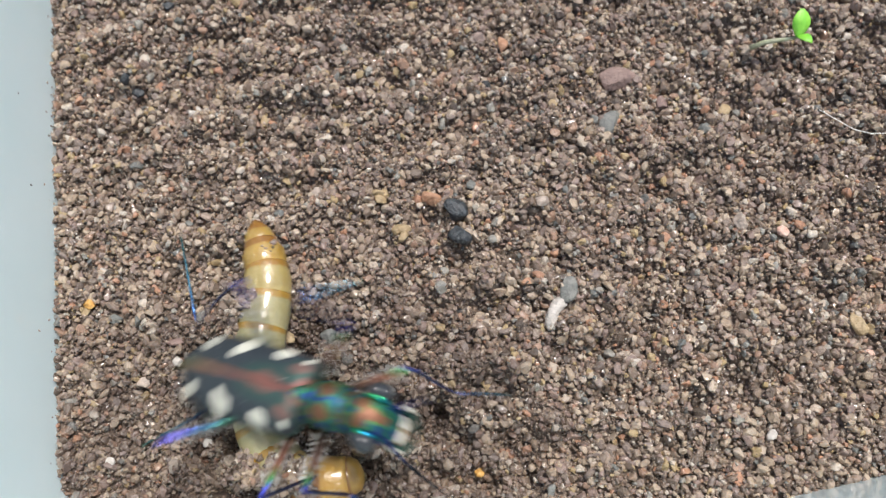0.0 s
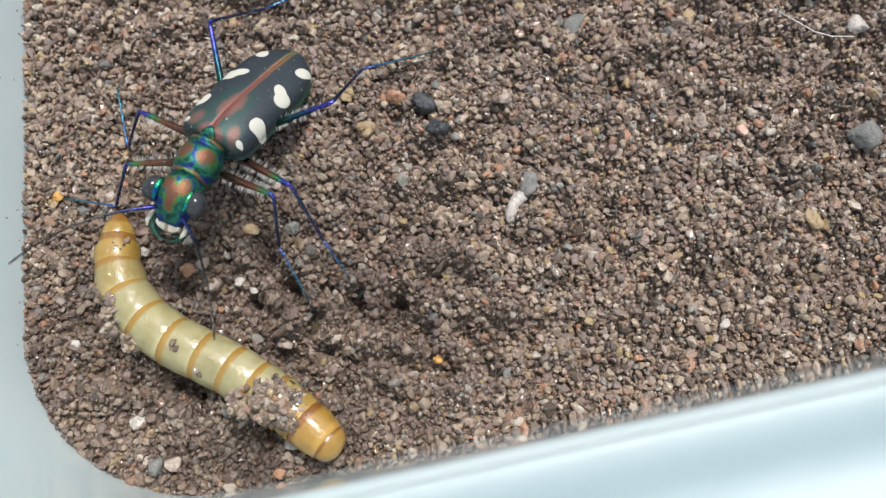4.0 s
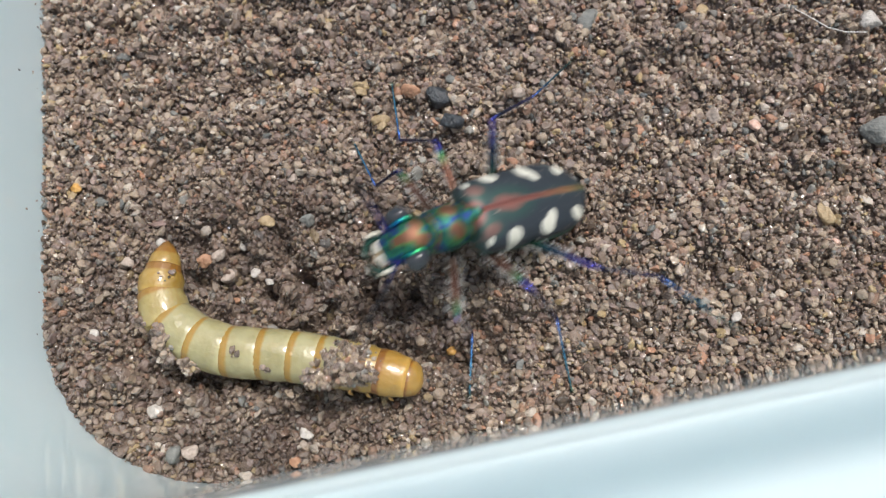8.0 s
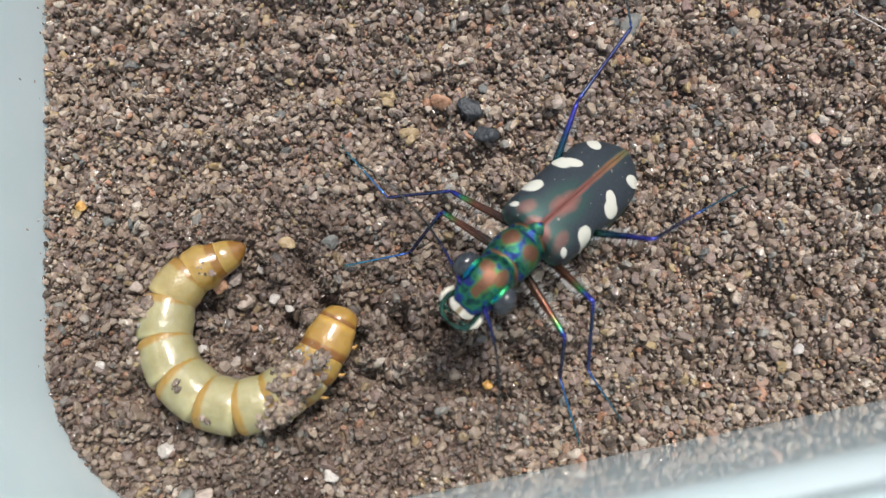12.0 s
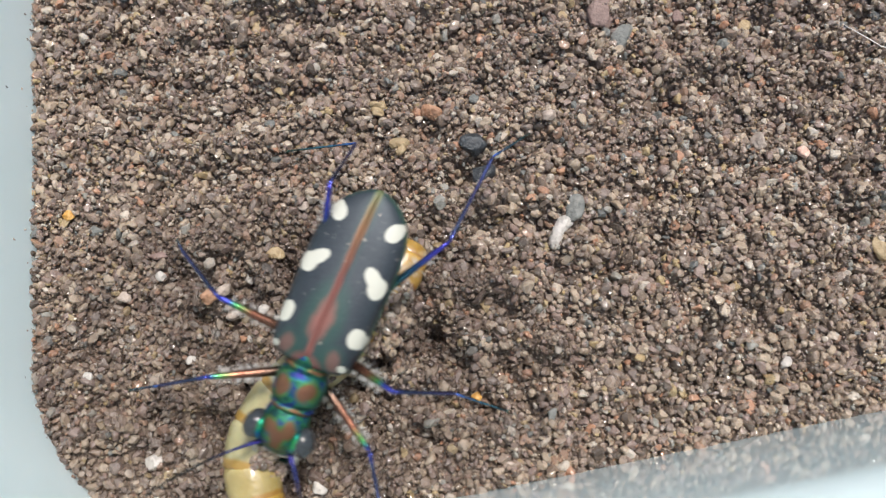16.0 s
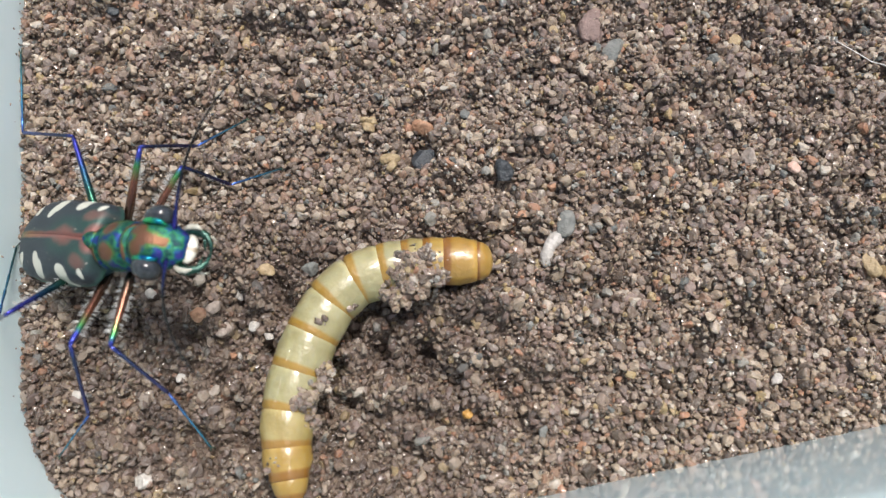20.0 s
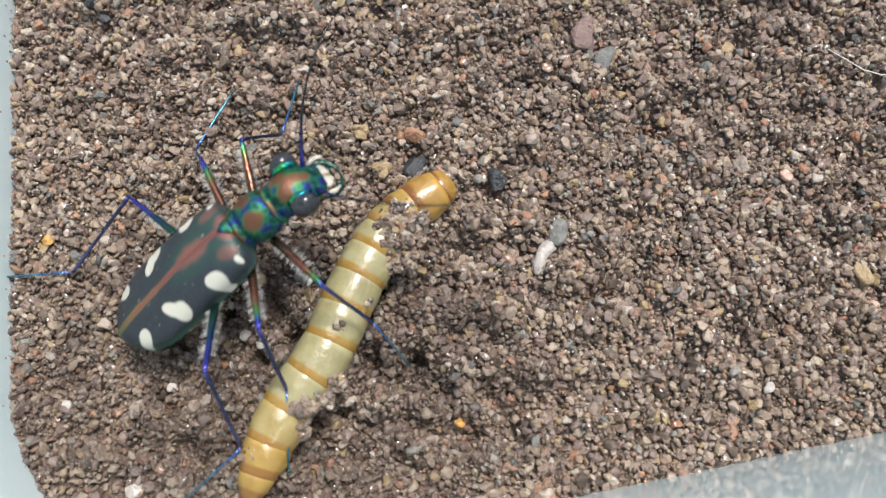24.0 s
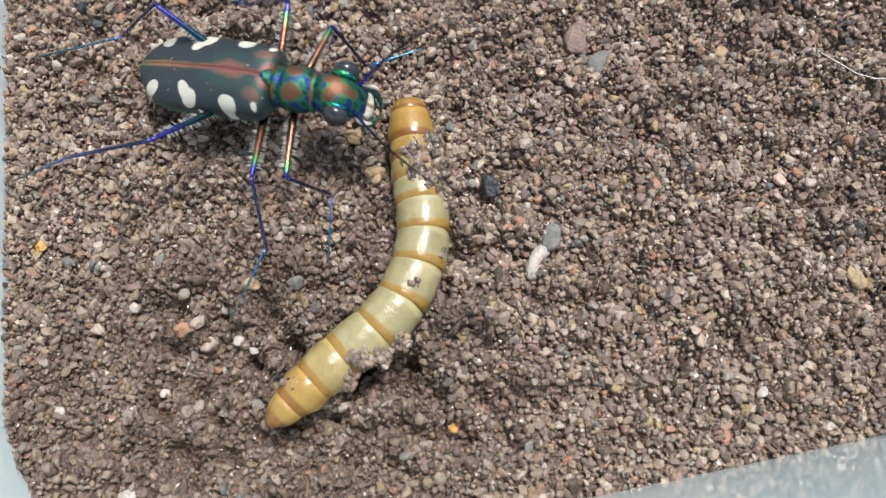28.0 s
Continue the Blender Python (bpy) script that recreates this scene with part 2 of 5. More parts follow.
def patterned(name, patches, copper=(0.18, 0.072, 0.042)):
    """Green and blue metal with soft coppery patches: x, |y|, half length, half width."""
    m, t, b = shader(name, 0.46, 0.72)
    v, x, y, z = local(t)
    n = calc(t, "SUBTRACT", grain(t, v, 1.1, 3), 0.5)
    ay, xx = calc(t, "ADD", calc(t, "ABSOLUTE", y), calc(t, "MULTIPLY", n, 0.5)), calc(t, "ADD", x, calc(t, "MULTIPLY", n, 0.6))
    c = ramp(t, grain(t, v, 1.5, 3), [(0.34, (0.006, 0.026, 0.036)), (0.43, (0.01, 0.08, 0.06)), (0.48, (0.03, 0.17, 0.07)), (0.52, (0.008, 0.10, 0.11)), (0.57, (0.012, 0.045, 0.17)), (0.66, (0.025, 0.02, 0.15))])
    mask = gold = None
    for px, py, a, bb in patches:
        o, g = oval(t, xx, ay, px, py, a, bb, 0, 3.0), oval(t, xx, ay, px, py, a * 1.3, bb * 1.35, 0, 3.0)
        mask = o if mask is None else calc(t, "MAXIMUM", mask, o)
        gold = g if gold is None else calc(t, "MAXIMUM", gold, g)
    c = blend(t, calc(t, "MULTIPLY", gold, 0.55), c, (0.11, 0.20, 0.035))
    c = blend(t, calc(t, "MULTIPLY", mask, 0.9), c, copper)
    t.links.new(c, b.inputs["Base Color"])
    bumped(t, b, grain(t, v, 9.0, 3), 0.5, 0.00008)
    return m


ELYTRA = elytra_material()
HEAD_SHEEN = patterned("green_copper_head", ((5.75, 0.0, 0.62, 0.42), (5.15, 0.46, 0.46, 0.38), (6.25, 0.0, 0.3, 0.22)))
NECK_SHEEN = patterned("green_copper_neck_shield", ((2.95, 0.68, 0.58, 0.44), (1.85, 0.75, 0.1, 0.4), (4.15, 0.6, 0.1, 0.5)))
BELLY = iridescent("dark_green_underside", 1.0, [(0.3, (0.02, 0.05, 0.05)), (0.6, (0.03, 0.09, 0.12)), (0.8, (0.02, 0.04, 0.10))], 0.35, 0.7)


def leg_material(name, stops, span):
    m, t, b = shader(name, 0.25, 0.85)
    v, x, y, z = local(t)
    t.links.new(ramp(t, calc(t, "ADD", calc(t, "MULTIPLY", x, 1.0 / span), calc(t, "MULTIPLY", calc(t, "SUBTRACT", grain(t, v, 2.0), 0.5), 0.15)), stops), b.inputs["Base Color"])
    bumped(t, b, grain(t, v, 10.0), 0.3, 0.00004)
    return m


FEMUR = leg_material("coppery_thigh", [(0.0, (0.03, 0.04, 0.035)), (0.3, (0.10, 0.055, 0.038)), (0.62, (0.20, 0.08, 0.05)), (0.8, (0.06, 0.26, 0.08)), (0.93, (0.05, 0.06, 0.34))], 4.6)
FEMUR_HIND = leg_material("green_blue_thigh", [(0.0, (0.03, 0.05, 0.035)), (0.4, (0.02, 0.075, 0.05)), (0.75, (0.02, 0.06, 0.14)), (0.95, (0.05, 0.05, 0.3))], 5.2)
TIBIA = leg_material("violet_blue_shin", [(0.0, (0.05, 0.06, 0.26)), (0.2, (0.035, 0.05, 0.10)), (0.7, (0.055, 0.055, 0.14)), (1.0, (0.08, 0.10, 0.25))], 5.0)
TARSUS = leg_material("teal_foot", [(0.0, (0.07, 0.13, 0.42)), (0.5, (0.07, 0.24, 0.36)), (1.0, (0.05, 0.14, 0.15))], 5.0)
ANTENNA = leg_material("dark_feeler", [(0.0, (0.05, 0.04, 0.26)), (0.14, (0.03, 0.04, 0.15)), (0.3, (0.025, 0.028, 0.03)), (1.0, (0.04, 0.04, 0.036))], 9.0)


def plain(name, dark, light, rough, scale=3.0, metal=0.0, coat=0.0):
    m, t, b = shader(name, rough, metal)
    v, *_ = local(t)
    t.links.new(ramp(t, grain(t, v, scale, 4), [(0.3, dark), (0.7, light)]), b.inputs["Base Color"])
    b.inputs["Coat Weight"].default_value = coat
    return m


def lip_material():
    m, t, b = shader("ivory_lip_dark_middle", 0.35)
    v, x, y, z = local(t)
    c = ramp(t, grain(t, v, 3.0, 4), [(0.3, (0.38, 0.36, 0.29)), (0.7, (0.52, 0.5, 0.43))])
    c = blend(t, calc(t, "MULTIPLY", oval(t, x, calc(t, "ABSOLUTE", y), 7.3, 0.0, 0.4, 0.14, 0, 2.0), 0.8), c, (0.16, 0.10, 0.03))
    t.links.new(c, b.inputs["Base Color"])
    return m


BROW = iridescent("blue_green_brow", 0.9, [(0.36, (0.01, 0.05, 0.3)), (0.46, (0.01, 0.25, 0.2)), (0.56, (0.05, 0.4, 0.12)), (0.68, (0.02, 0.08, 0.35))], 0.22, 0.9)
EYE = plain("grey_eye", (0.014, 0.017, 0.02), (0.04, 0.045, 0.05), 0.1, 6.0, 0.0, 0.0)
IVORY = plain("ivory_lip", (0.38, 0.36, 0.28), (0.54, 0.52, 0.44), 0.35)
JAW = plain("dark_green_jaw", (0.01, 0.03, 0.025), (0.03, 0.10, 0.07), 0.25, 4.0, 0.5)
LIP = lip_material()
HAIR = plain("white_bristle", (0.36, 0.36, 0.34), (0.5, 0.5, 0.48), 0.5)
FIBRE = plain("white_fibre", (0.65, 0.62, 0.58), (0.8, 0.78, 0.74), 0.4)
LEAF = plain("fresh_leaf", (0.13, 0.42, 0.03), (0.25, 0.58, 0.07), 0.4, 1.5)
STEM = plain("pale_stem", (0.28, 0.30, 0.18), (0.42, 0.42, 0.30), 0.5)
WOUND = plain("white_torn_flesh", (0.52, 0.54, 0.50), (0.70, 0.71, 0.67), 0.3)
WORM_LEG = plain("amber_stub", (0.40, 0.22, 0.06), (0.55, 0.33, 0.12), 0.3)


def worm_material(name, body, pale, band, length):
    """A ring of the larva: wrinkled pale skin, an amber band with a dark hem at its rear edge (local -x)."""
    m, t, b = shader(name, 0.34)
    v, x, y, z = local(t)
    own = t.nodes.new("ShaderNodeObjectInfo")
    shift = t.nodes.new("ShaderNodeVectorMath")
    shift.operation = "ADD"
    t.links.new(v, shift.inputs[0])
    t.links.new(calc(t, "MULTIPLY", own.outputs["Random"], 90.0), shift.inputs[1])
    v = shift.outputs[0]
    skin = ramp(t, grain(t, v, 0.9, 4), [(0.3, body), (0.7, pale)])
    wob = calc(t, "MULTIPLY", calc(t, "SUBTRACT", grain(t, v, 0.8), 0.5), 0.24)
    edge = calc(t, "SUBTRACT", calc(t, "MULTIPLY", x, -1.0), calc(t, "ADD", length * 0.5 - 0.5, wob))
    c = blend(t, calc(t, "MULTIPLY", edge, 6.0, True), skin, band)
    hem = calc(t, "MULTIPLY", calc(t, "SUBTRACT", edge, 0.46), 9.0, True)
    c = blend(t, calc(t, "MULTIPLY", hem, 0.35), c, tuple(k * 0.6 for k in band))
    # a paler hoop at the front edge, and specks of dirt
    hoop = calc(t, "MULTIPLY", calc(t, "SUBTRACT", x, calc(t, "ADD", length * 0.5 - 0.3, wob)), 3.0, True)
    c = blend(t, calc(t, "MULTIPLY", hoop, 0.6), c, tuple(min(k * 1.35, 0.7) for k in pale))
    speck = calc(t, "MULTIPLY", calc(t, "SUBTRACT", grain(t, v, 2.6, 3), 0.72), 10.0, True)
    c = blend(t, calc(t, "MULTIPLY", speck, 0.5), c, (0.13, 0.095, 0.06))
    t.links.new(c, b.inputs["Base Color"])
    b.inputs["Subsurface Weight"].default_value = 0.3
    b.inputs["Subsurface Radius"].default_value = (0.0011, 0.0007, 0.0003)
    b.inputs["Coat Weight"].default_value = 0.75
    b.inputs["Coat Roughness"].default_value = 0.11
    # lengthwise wrinkles and soft dents
    stretch = t.nodes.new("ShaderNodeVectorMath")
    stretch.operation = "MULTIPLY"
    stretch.inputs[1].default_value = (0.7, 2.0, 2.0)
    t.links.new(v, stretch.inputs[0])
    rough = calc(t, "ADD", calc(t, "MULTIPLY", grain(t, stretch.outputs[0], 1.0, 3), 0.22), grain(t, v, 1.3, 3))
    bumped(t, b, rough, 0.45, 0.00025)
    return m


PALE = ((0.25, 0.222, 0.1), (0.345, 0.312, 0.168), (0.29, 0.17, 0.028))
YELLOW = ((0.262, 0.2, 0.065), (0.345, 0.272, 0.11), (0.265, 0.14, 0.022))
HONEY = ((0.265, 0.16, 0.028), (0.345, 0.225, 0.055), (0.215, 0.098, 0.013))
AMBER = ((0.28, 0.152, 0.024), (0.375, 0.228, 0.052), (0.20, 0.08, 0.011))


# ---- mesh helpers (millimetres in, metres out) ----
def part(name, bm, material, parent=None, label="", flat=False):
    me = bpy.data.meshes.new(name)
    bmesh.ops.recalc_face_normals(bm, faces=bm.faces)
    for f in bm.faces:
        f.smooth = not flat
    bm.to_mesh(me)
    bm.free()
    me.materials.append(material)
    ob = new(name, me)
    ob.parent = parent
    if label:
        tagged(ob, label)
    return ob


def rings(bm, loops, closed=True, caps=True):
    """Skins a list of vertex rings, given in millimetres."""
    made = [[bm.verts.new([c * MM for c in p]) for p in loop] for loop in loops]
    n = len(made[0])
    for a, b in zip(made, made[1:]):
        for k in range(n if closed else n - 1):
            bm.faces.new((a[k], a[(k + 1) % n], b[(k + 1) % n], b[k]))
    if caps:
        bm.faces.new(made[0][::-1])
        if caps != "first":
            bm.faces.new(made[-1])
    return bm


def loft(sections, n=20, bm=None):
    """sections: x, half width, height above, depth below, middle z. Oval rings along x."""
    loops = []
    for x, w, up, down, zc in sections:
        loop = []
        for k in range(n):
            a = 2 * math.pi * k / n
            s = math.sin(a)
            loop.append((x, w * math.cos(a), zc + (up if s > 0 else down) * s))
        loops.append(loop)
    return rings(bm or bmesh.new(), loops)


def tube(points, radii, n=8, bm=None):
    """A tapered tube along points."""
    pts = [Vector(p) for p in points]
    loops, side = [], None
    for i, p in enumerate(pts):
        d = (pts[min(i + 1, len(pts) - 1)] - pts[max(i - 1, 0)]).normalized()
        if side is None:
            side = d.orthogonal().normalized()
        side = (side - d * side.dot(d)).normalized()
        up = d.cross(side)
        loops.append([p + radii[i] * (math.cos(2 * math.pi * k / n) * side + math.sin(2 * math.pi * k / n) * up) for k in range(n)])
    return rings(bm or bmesh.new(), loops)


def lump(rng, sx, sy, sz, subdivisions=2, rough=0.25, bm=None):
    """An angular, water-worn stone."""
    bm = bm or bmesh.new()
    made = bmesh.ops.create_icosphere(bm, subdivisions=subdivisions, radius=1.0)["verts"]
    cuts = [(Vector((rng.gauss(0, 1), rng.gauss(0, 1), rng.gauss(0, 1))).normalized(), rng.uniform(0.42, 0.85)) for _ in range(9)]
    off = Vector((rng.uniform(0, 50), rng.uniform(0, 50), rng.uniform(0, 50)))
    for v in made:
        p = v.co.normalized()
        for d, h in cuts:
            over = p.dot(d) - h
            if over > 0:
                p = p - d * over * 0.93
        p *= 1 + rough * 0.5 * noise.noise(p * 1.7 + off)
        v.co = (p.x * sx * MM, p.y * sy * MM, p.z * sz * MM)
    return bm


def group_root(name, at=(0, 0, 0)):
    ob = new(name)
    ob.location = [c * MM for c in at]
    ob.empty_display_size = 0.002
    return ob


# ---- the plastic box ----
CORNER = Vector((-23.42, -13.34))
ALONG = Vector((math.cos(radians(12.1)), math.sin(radians(12.1))))
UPWARD = Vector((-math.sin(radians(9.1)), math.cos(radians(9.1))))
BOX_LONG, BOX_WIDE, BOX_ROUND = 82.0, 60.0, 12.0


def box_outline(grow, steps=10):
    """The box's inner outline at the sand, pushed outward by grow."""
    a, b, c, d = CORNER, CORNER + ALONG * BOX_LONG, CORNER + ALONG * BOX_LONG + UPWARD * BOX_WIDE, CORNER + UPWARD * BOX_WIDE
    pts = []
    for p, e1, e2 in ((a, UPWARD, ALONG), (b, -ALONG, UPWARD), (c, -UPWARD, -ALONG), (d, ALONG, -UPWARD)):
        centre = p + (e1 + e2) * BOX_ROUND
        a0 = math.atan2(-e2.y, -e2.x)
        a1 = math.atan2(-e1.y, -e1.x)
        # e1 is the edge arriving, e2 the edge leaving: go round from -e2's normal side to -e1's
        turn = (a1 - a0 + math.pi) % (2 * math.pi) - math.pi
        for k in range(steps + 1):
            ang = a0 + turn * k / steps
            pts.append((centre.x + (BOX_ROUND + grow) * math.cos(ang), centre.y + (BOX_ROUND + grow) * math.sin(ang)))
    return pts


def build_box():
    box = tagged(group_root("plastic_box", (5, 15, -12)), "milky translucent plastic box half filled with sand", "box")

    def solid(name, rows, ends, label):
        bm = rings(bmesh.new(), [[(x, y, z) for x, y in box_outline(g)] for g, z in rows], True, ends)
        bmesh.ops.remove_doubles(bm, verts=bm.verts, dist=1e-7)
        ob = part(name, bm, RIM_PLASTIC if name == "rim" else PLASTIC, box, label)
        ob.matrix_parent_inverse = Matrix.Translation((-0.005, -0.015, 0.012))

    inner = [(-1.5, -11.0), (-0.6, -10.6), (-0.3, -6.0), (0.0, 0.0), (0.52, 8.0), (1.08, 16.0), (1.57, 22.3)]
    outer = [(2.35, 22.3), (1.9, 16.0), (1.0, 0.0), (0.5, -11.0), (-0.5, -12.0)]
    rim = [(1.59, 22.32), (1.62, 23.2), (1.66, 24.4), (1.69, 24.52), (1.8, 24.58), (2.1, 24.52), (2.4, 24.36), (2.75, 24.05), (3.1, 23.6), (3.5, 23.2), (3.9, 22.95), (4.3, 22.9), (5.0, 22.95), (6.2, 23.0),
           (6.8, 22.8), (7.0, 22.3), (6.95, 20.0), (6.2, 19.8), (6.0, 22.0), (4.0, 21.95), (3.0, 22.31), (2.3, 22.32)]
    solid("tub", inner + outer, True, "smooth milky wall and floor")
    solid("rim", rim + rim[:1], False, "rounded rim with a sloping outer flange")
    return box


build_box()
table = part("table", rings(bmesh.new(), [[(x, y, z) for x, y in ((-300, -250), (300, -250), (300, 300), (-300, 300))] for z in (-32.0, -12.0)]), TABLE)
tagged(table, "pale grey table top under the plastic box", "table", kind="structure")


# ---- the sand ----
SWELLS = [(random.uniform(0, 6.28), random.uniform(0.15, 2.4), random.uniform(0, 6.28)) for _ in range(22)]
PITS = [(-1.6, -0.6, 1.9, 0.8), (3.5, -2.5, 2.0, 0.45), (-10.0, 4.5, 1.8, 0.5), (-13.0, 1.5, 3.2, 0.7), (-8.5, -3.0, 3.0, 0.6), (-2.5, 2.0, 2.2, 0.5), (1.0, -1.5, 2.5, 0.5), (-16.0, 5.5, 2.6, 0.5), (24.0, 25.0, 1.6, 0.9), (-6.0, 7.0, 2.6, 0.35), (-19.0, -3.0, 2.5, 0.4)]
HEAPS = [(-5.0, -0.5, 2.6, 0.45), (-15.0, 8.0, 3.0, 0.35), (-11.0, -6.0, 3.0, 0.4), (4.0, 4.0, 4.0, 0.25)]


CHURN = [(random.uniform(0, 6.28), random.uniform(1.4, 3.6), random.uniform(0, 6.28)) for _ in range(16)]


def wall_gap(x, y):
    """Distance from the box wall inward, at most the corner's radius."""
    dx, dy = x - CORNER.x, y - CORNER.y
    det = ALONG.x * UPWARD.y - ALONG.y * UPWARD.x
    u = (dx * UPWARD.y - dy * UPWARD.x) / det
    v = (dy * ALONG.x - dx * ALONG.y) / det
    r = BOX_ROUND
    qx = np.maximum(np.abs(u - BOX_LONG / 2) - BOX_LONG / 2 + r, 0)
    qy = np.maximum(np.abs(v - BOX_WIDE / 2) - BOX_WIDE / 2 + r, 0)
    return r - np.hypot(qx, qy)


def height(x, y):
    """The sand's surface, in millimetres, for arrays."""
    z = 0.0 * x
    for d, f, p in SWELLS:
        z = z + 0.13 * np.sin((x * math.cos(d) + y * math.sin(d)) * f + p)
    for px, py, r, h in PITS:
        z = z - 1.35 * h * np.exp(-((x - px) ** 2 + (y - py) ** 2) / r**2)
    for px, py, r, h in HEAPS:
        z = z + h * np.exp(-((x - px) ** 2 + (y - py) ** 2) / r**2)
    # ground dug over by the fight
    dug = np.exp(-(((x + 8) / 11) ** 2 + ((y + 0.5) / 6.5) ** 2))
    rough = 0.0 * x
    for d, f, p in CHURN:
        rough = rough + np.sin((x * math.cos(d) + y * math.sin(d)) * f + p)
    z = z + dug * (0.21 * rough - 0.14 * np.abs(rough) * (rough < 0) - 0.15)
    return z * np.clip(wall_gap(x, y) / 4.0, 0.15, 1.0)


def inside_box(x, y, margin):
    return wall_gap(x, y) > margin


def bulk_mesh(name, verts, faces, material, smooth_faces=True):
    me = bpy.data.meshes.new(name)
    nv, nf = len(verts), len(faces)
    me.vertices.add(nv)
    me.vertices.foreach_set("co", (verts * MM).astype(np.float32).ravel())
    me.loops.add(nf * 3)
    me.loops.foreach_set("vertex_index", faces.astype(np.int32).ravel())
    me.polygons.add(nf)
    me.polygons.foreach_set("loop_start", np.arange(0, nf * 3, 3, dtype=np.int32))
    me.polygons.foreach_set("use_smooth", np.full(nf, smooth_faces, dtype=bool))
    me.update(calc_edges=True)
    me.validate()
    me.materials.append(material)
    return new(name, me)


def grain_shapes(count, subdivisions, seed):
    """Template stones as arrays: vertices of each, and the shared faces."""
    rng = random.Random(seed)
    shapes, faces = [], None
    for _ in range(count):
        bm = lump(rng, 1000, 1000, 1000, subdivisions, 0.5)
        shapes.append([v.co[:] for v in bm.verts])
        faces = [[v.index for v in f.verts] for f in bm.faces]
        bm.free()
    return np.array(shapes), np.array(faces)


def scatter(name, xs, ys, zs, size, shapes, faces, rng, material, smooth_faces=True):
    n = len(xs)
    q = rng.normal(size=(n, 4))
    q /= np.linalg.norm(q, axis=1)[:, None]
    w, x, y, z = q.T
    rot = np.stack([1 - 2 * (y * y + z * z), 2 * (x * y - z * w), 2 * (x * z + y * w), 2 * (x * y + z * w), 1 - 2 * (x * x + z * z), 2 * (y * z - x * w),
                    2 * (x * z - y * w), 2 * (y * z + x * w), 1 - 2 * (x * x + y * y)], -1).reshape(n, 3, 3)
    squash = np.stack([rng.uniform(0.9, 1.35, n), rng.uniform(0.8, 1.15, n), rng.uniform(0.6, 1.0, n)], -1) * size[:, None]
    v = shapes[rng.integers(0, len(shapes), n)] * squash[:, None, :]
    v = np.einsum("nij,nkj->nki", rot, v) + np.stack([xs, ys, zs], -1)[:, None, :]
    f = faces[None] + (np.arange(n) * shapes.shape[1])[:, None, None]
    return bulk_mesh(name, v.reshape(-1, 3), f.reshape(-1, 3), material, smooth_faces)


def build_sand():
    rng = np.random.default_rng(7)
    # bed under the grains
    nx, ny = 190, 140
    us, vs = np.linspace(-0.012, 1.012, nx), np.linspace(-0.016, 1.016, ny)
    gx = CORNER.x + ALONG.x * BOX_LONG * us[None] + UPWARD.x * BOX_WIDE * vs[:, None]
    gy = CORNER.y + ALONG.y * BOX_LONG * us[None] + UPWARD.y * BOX_WIDE * vs[:, None]
    keep = inside_box(gx, gy, -0.55)
    gz = height(gx, gy) - 0.42
    idx = np.arange(nx * ny).reshape(ny, nx)
    ok = keep[:-1, :-1] & keep[1:, :-1] & keep[:-1, 1:] & keep[1:, 1:]
    a, b, c, d = idx[:-1, :-1][ok], idx[:-1, 1:][ok], idx[1:, 1:][ok], idx[1:, :-1][ok]
    faces = np.concatenate([np.stack([a, b, c], -1), np.stack([a, c, d], -1)])
    bed = bulk_mesh("sand_bed", np.stack([gx, gy, gz], -1).reshape(-1, 3), faces, SOIL)
    tagged(bed, "damp dark brown sand filling the plastic box", "sand", kind="structure")

    def spread(step, low, high, margin, drop, power, near=True, rise=0.06):
        g = np.stack(np.meshgrid(np.arange(-40, 66, step), np.arange(-18, 72, step)), -1).reshape(-1, 2)
        g = g + rng.uniform(-0.5, 0.5, g.shape) * step
        g = g[inside_box(g[:, 0], g[:, 1], margin)]
        g = g[((g[:, 0] < 37) & (g[:, 1] < 35)) == near]
        s = low + (high - low) * rng.uniform(0, 1, len(g)) ** power
        return g[:, 0], g[:, 1], height(g[:, 0], g[:, 1]) + rng.uniform(-drop, rise, len(g)), s

    small, small_faces = grain_shapes(18, 1, 3)
    big, big_faces = grain_shapes(22, 2, 5)
    chip = np.array([[(rng.uniform(0.6, 1.1) * a, rng.uniform(0.6, 1.1) * b, rng.uniform(0.6, 1.1) * c) for a, b, c in
                      ((1, 0, 0), (-1, 0, 0), (0, 1, 0), (0, -1, 0), (0, 0, 1), (0, 0, -1))] for _ in range(12)])
    chip_faces = np.array([(0, 2, 4), (2, 1, 4), (1, 3, 4), (3, 0, 4), (2, 0, 5), (1, 2, 5), (3, 1, 5), (0, 3, 5)])
    x, y, z, s = spread(0.275, 0.11, 0.29, -0.12, 0.46, 1.2)
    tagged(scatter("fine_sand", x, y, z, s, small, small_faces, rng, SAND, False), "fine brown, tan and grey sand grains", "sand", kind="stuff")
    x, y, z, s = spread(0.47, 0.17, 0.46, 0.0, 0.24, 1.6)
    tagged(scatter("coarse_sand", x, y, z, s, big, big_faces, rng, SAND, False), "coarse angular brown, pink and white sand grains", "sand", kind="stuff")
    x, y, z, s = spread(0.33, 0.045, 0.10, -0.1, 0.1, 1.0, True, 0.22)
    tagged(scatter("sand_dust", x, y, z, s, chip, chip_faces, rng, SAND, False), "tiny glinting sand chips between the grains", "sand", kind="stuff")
    x, y, z, s = spread(0.42, 0.2, 0.42, 0.0, 0.3, 1.3, False)
    tagged(scatter("outlying_sand", x, y, z, s, small, small_faces, rng, SAND, False), "brown sand grains in the unseen end of the box", "sand", kind="stuff")

    # specks of sand clinging to the wall
    n = 26
    v = rng.uniform(6, 52, n)
    h = 0.4 + 7 * rng.uniform(0, 1, n) ** 3
    out = 0.52 * h / 8 + 0.02
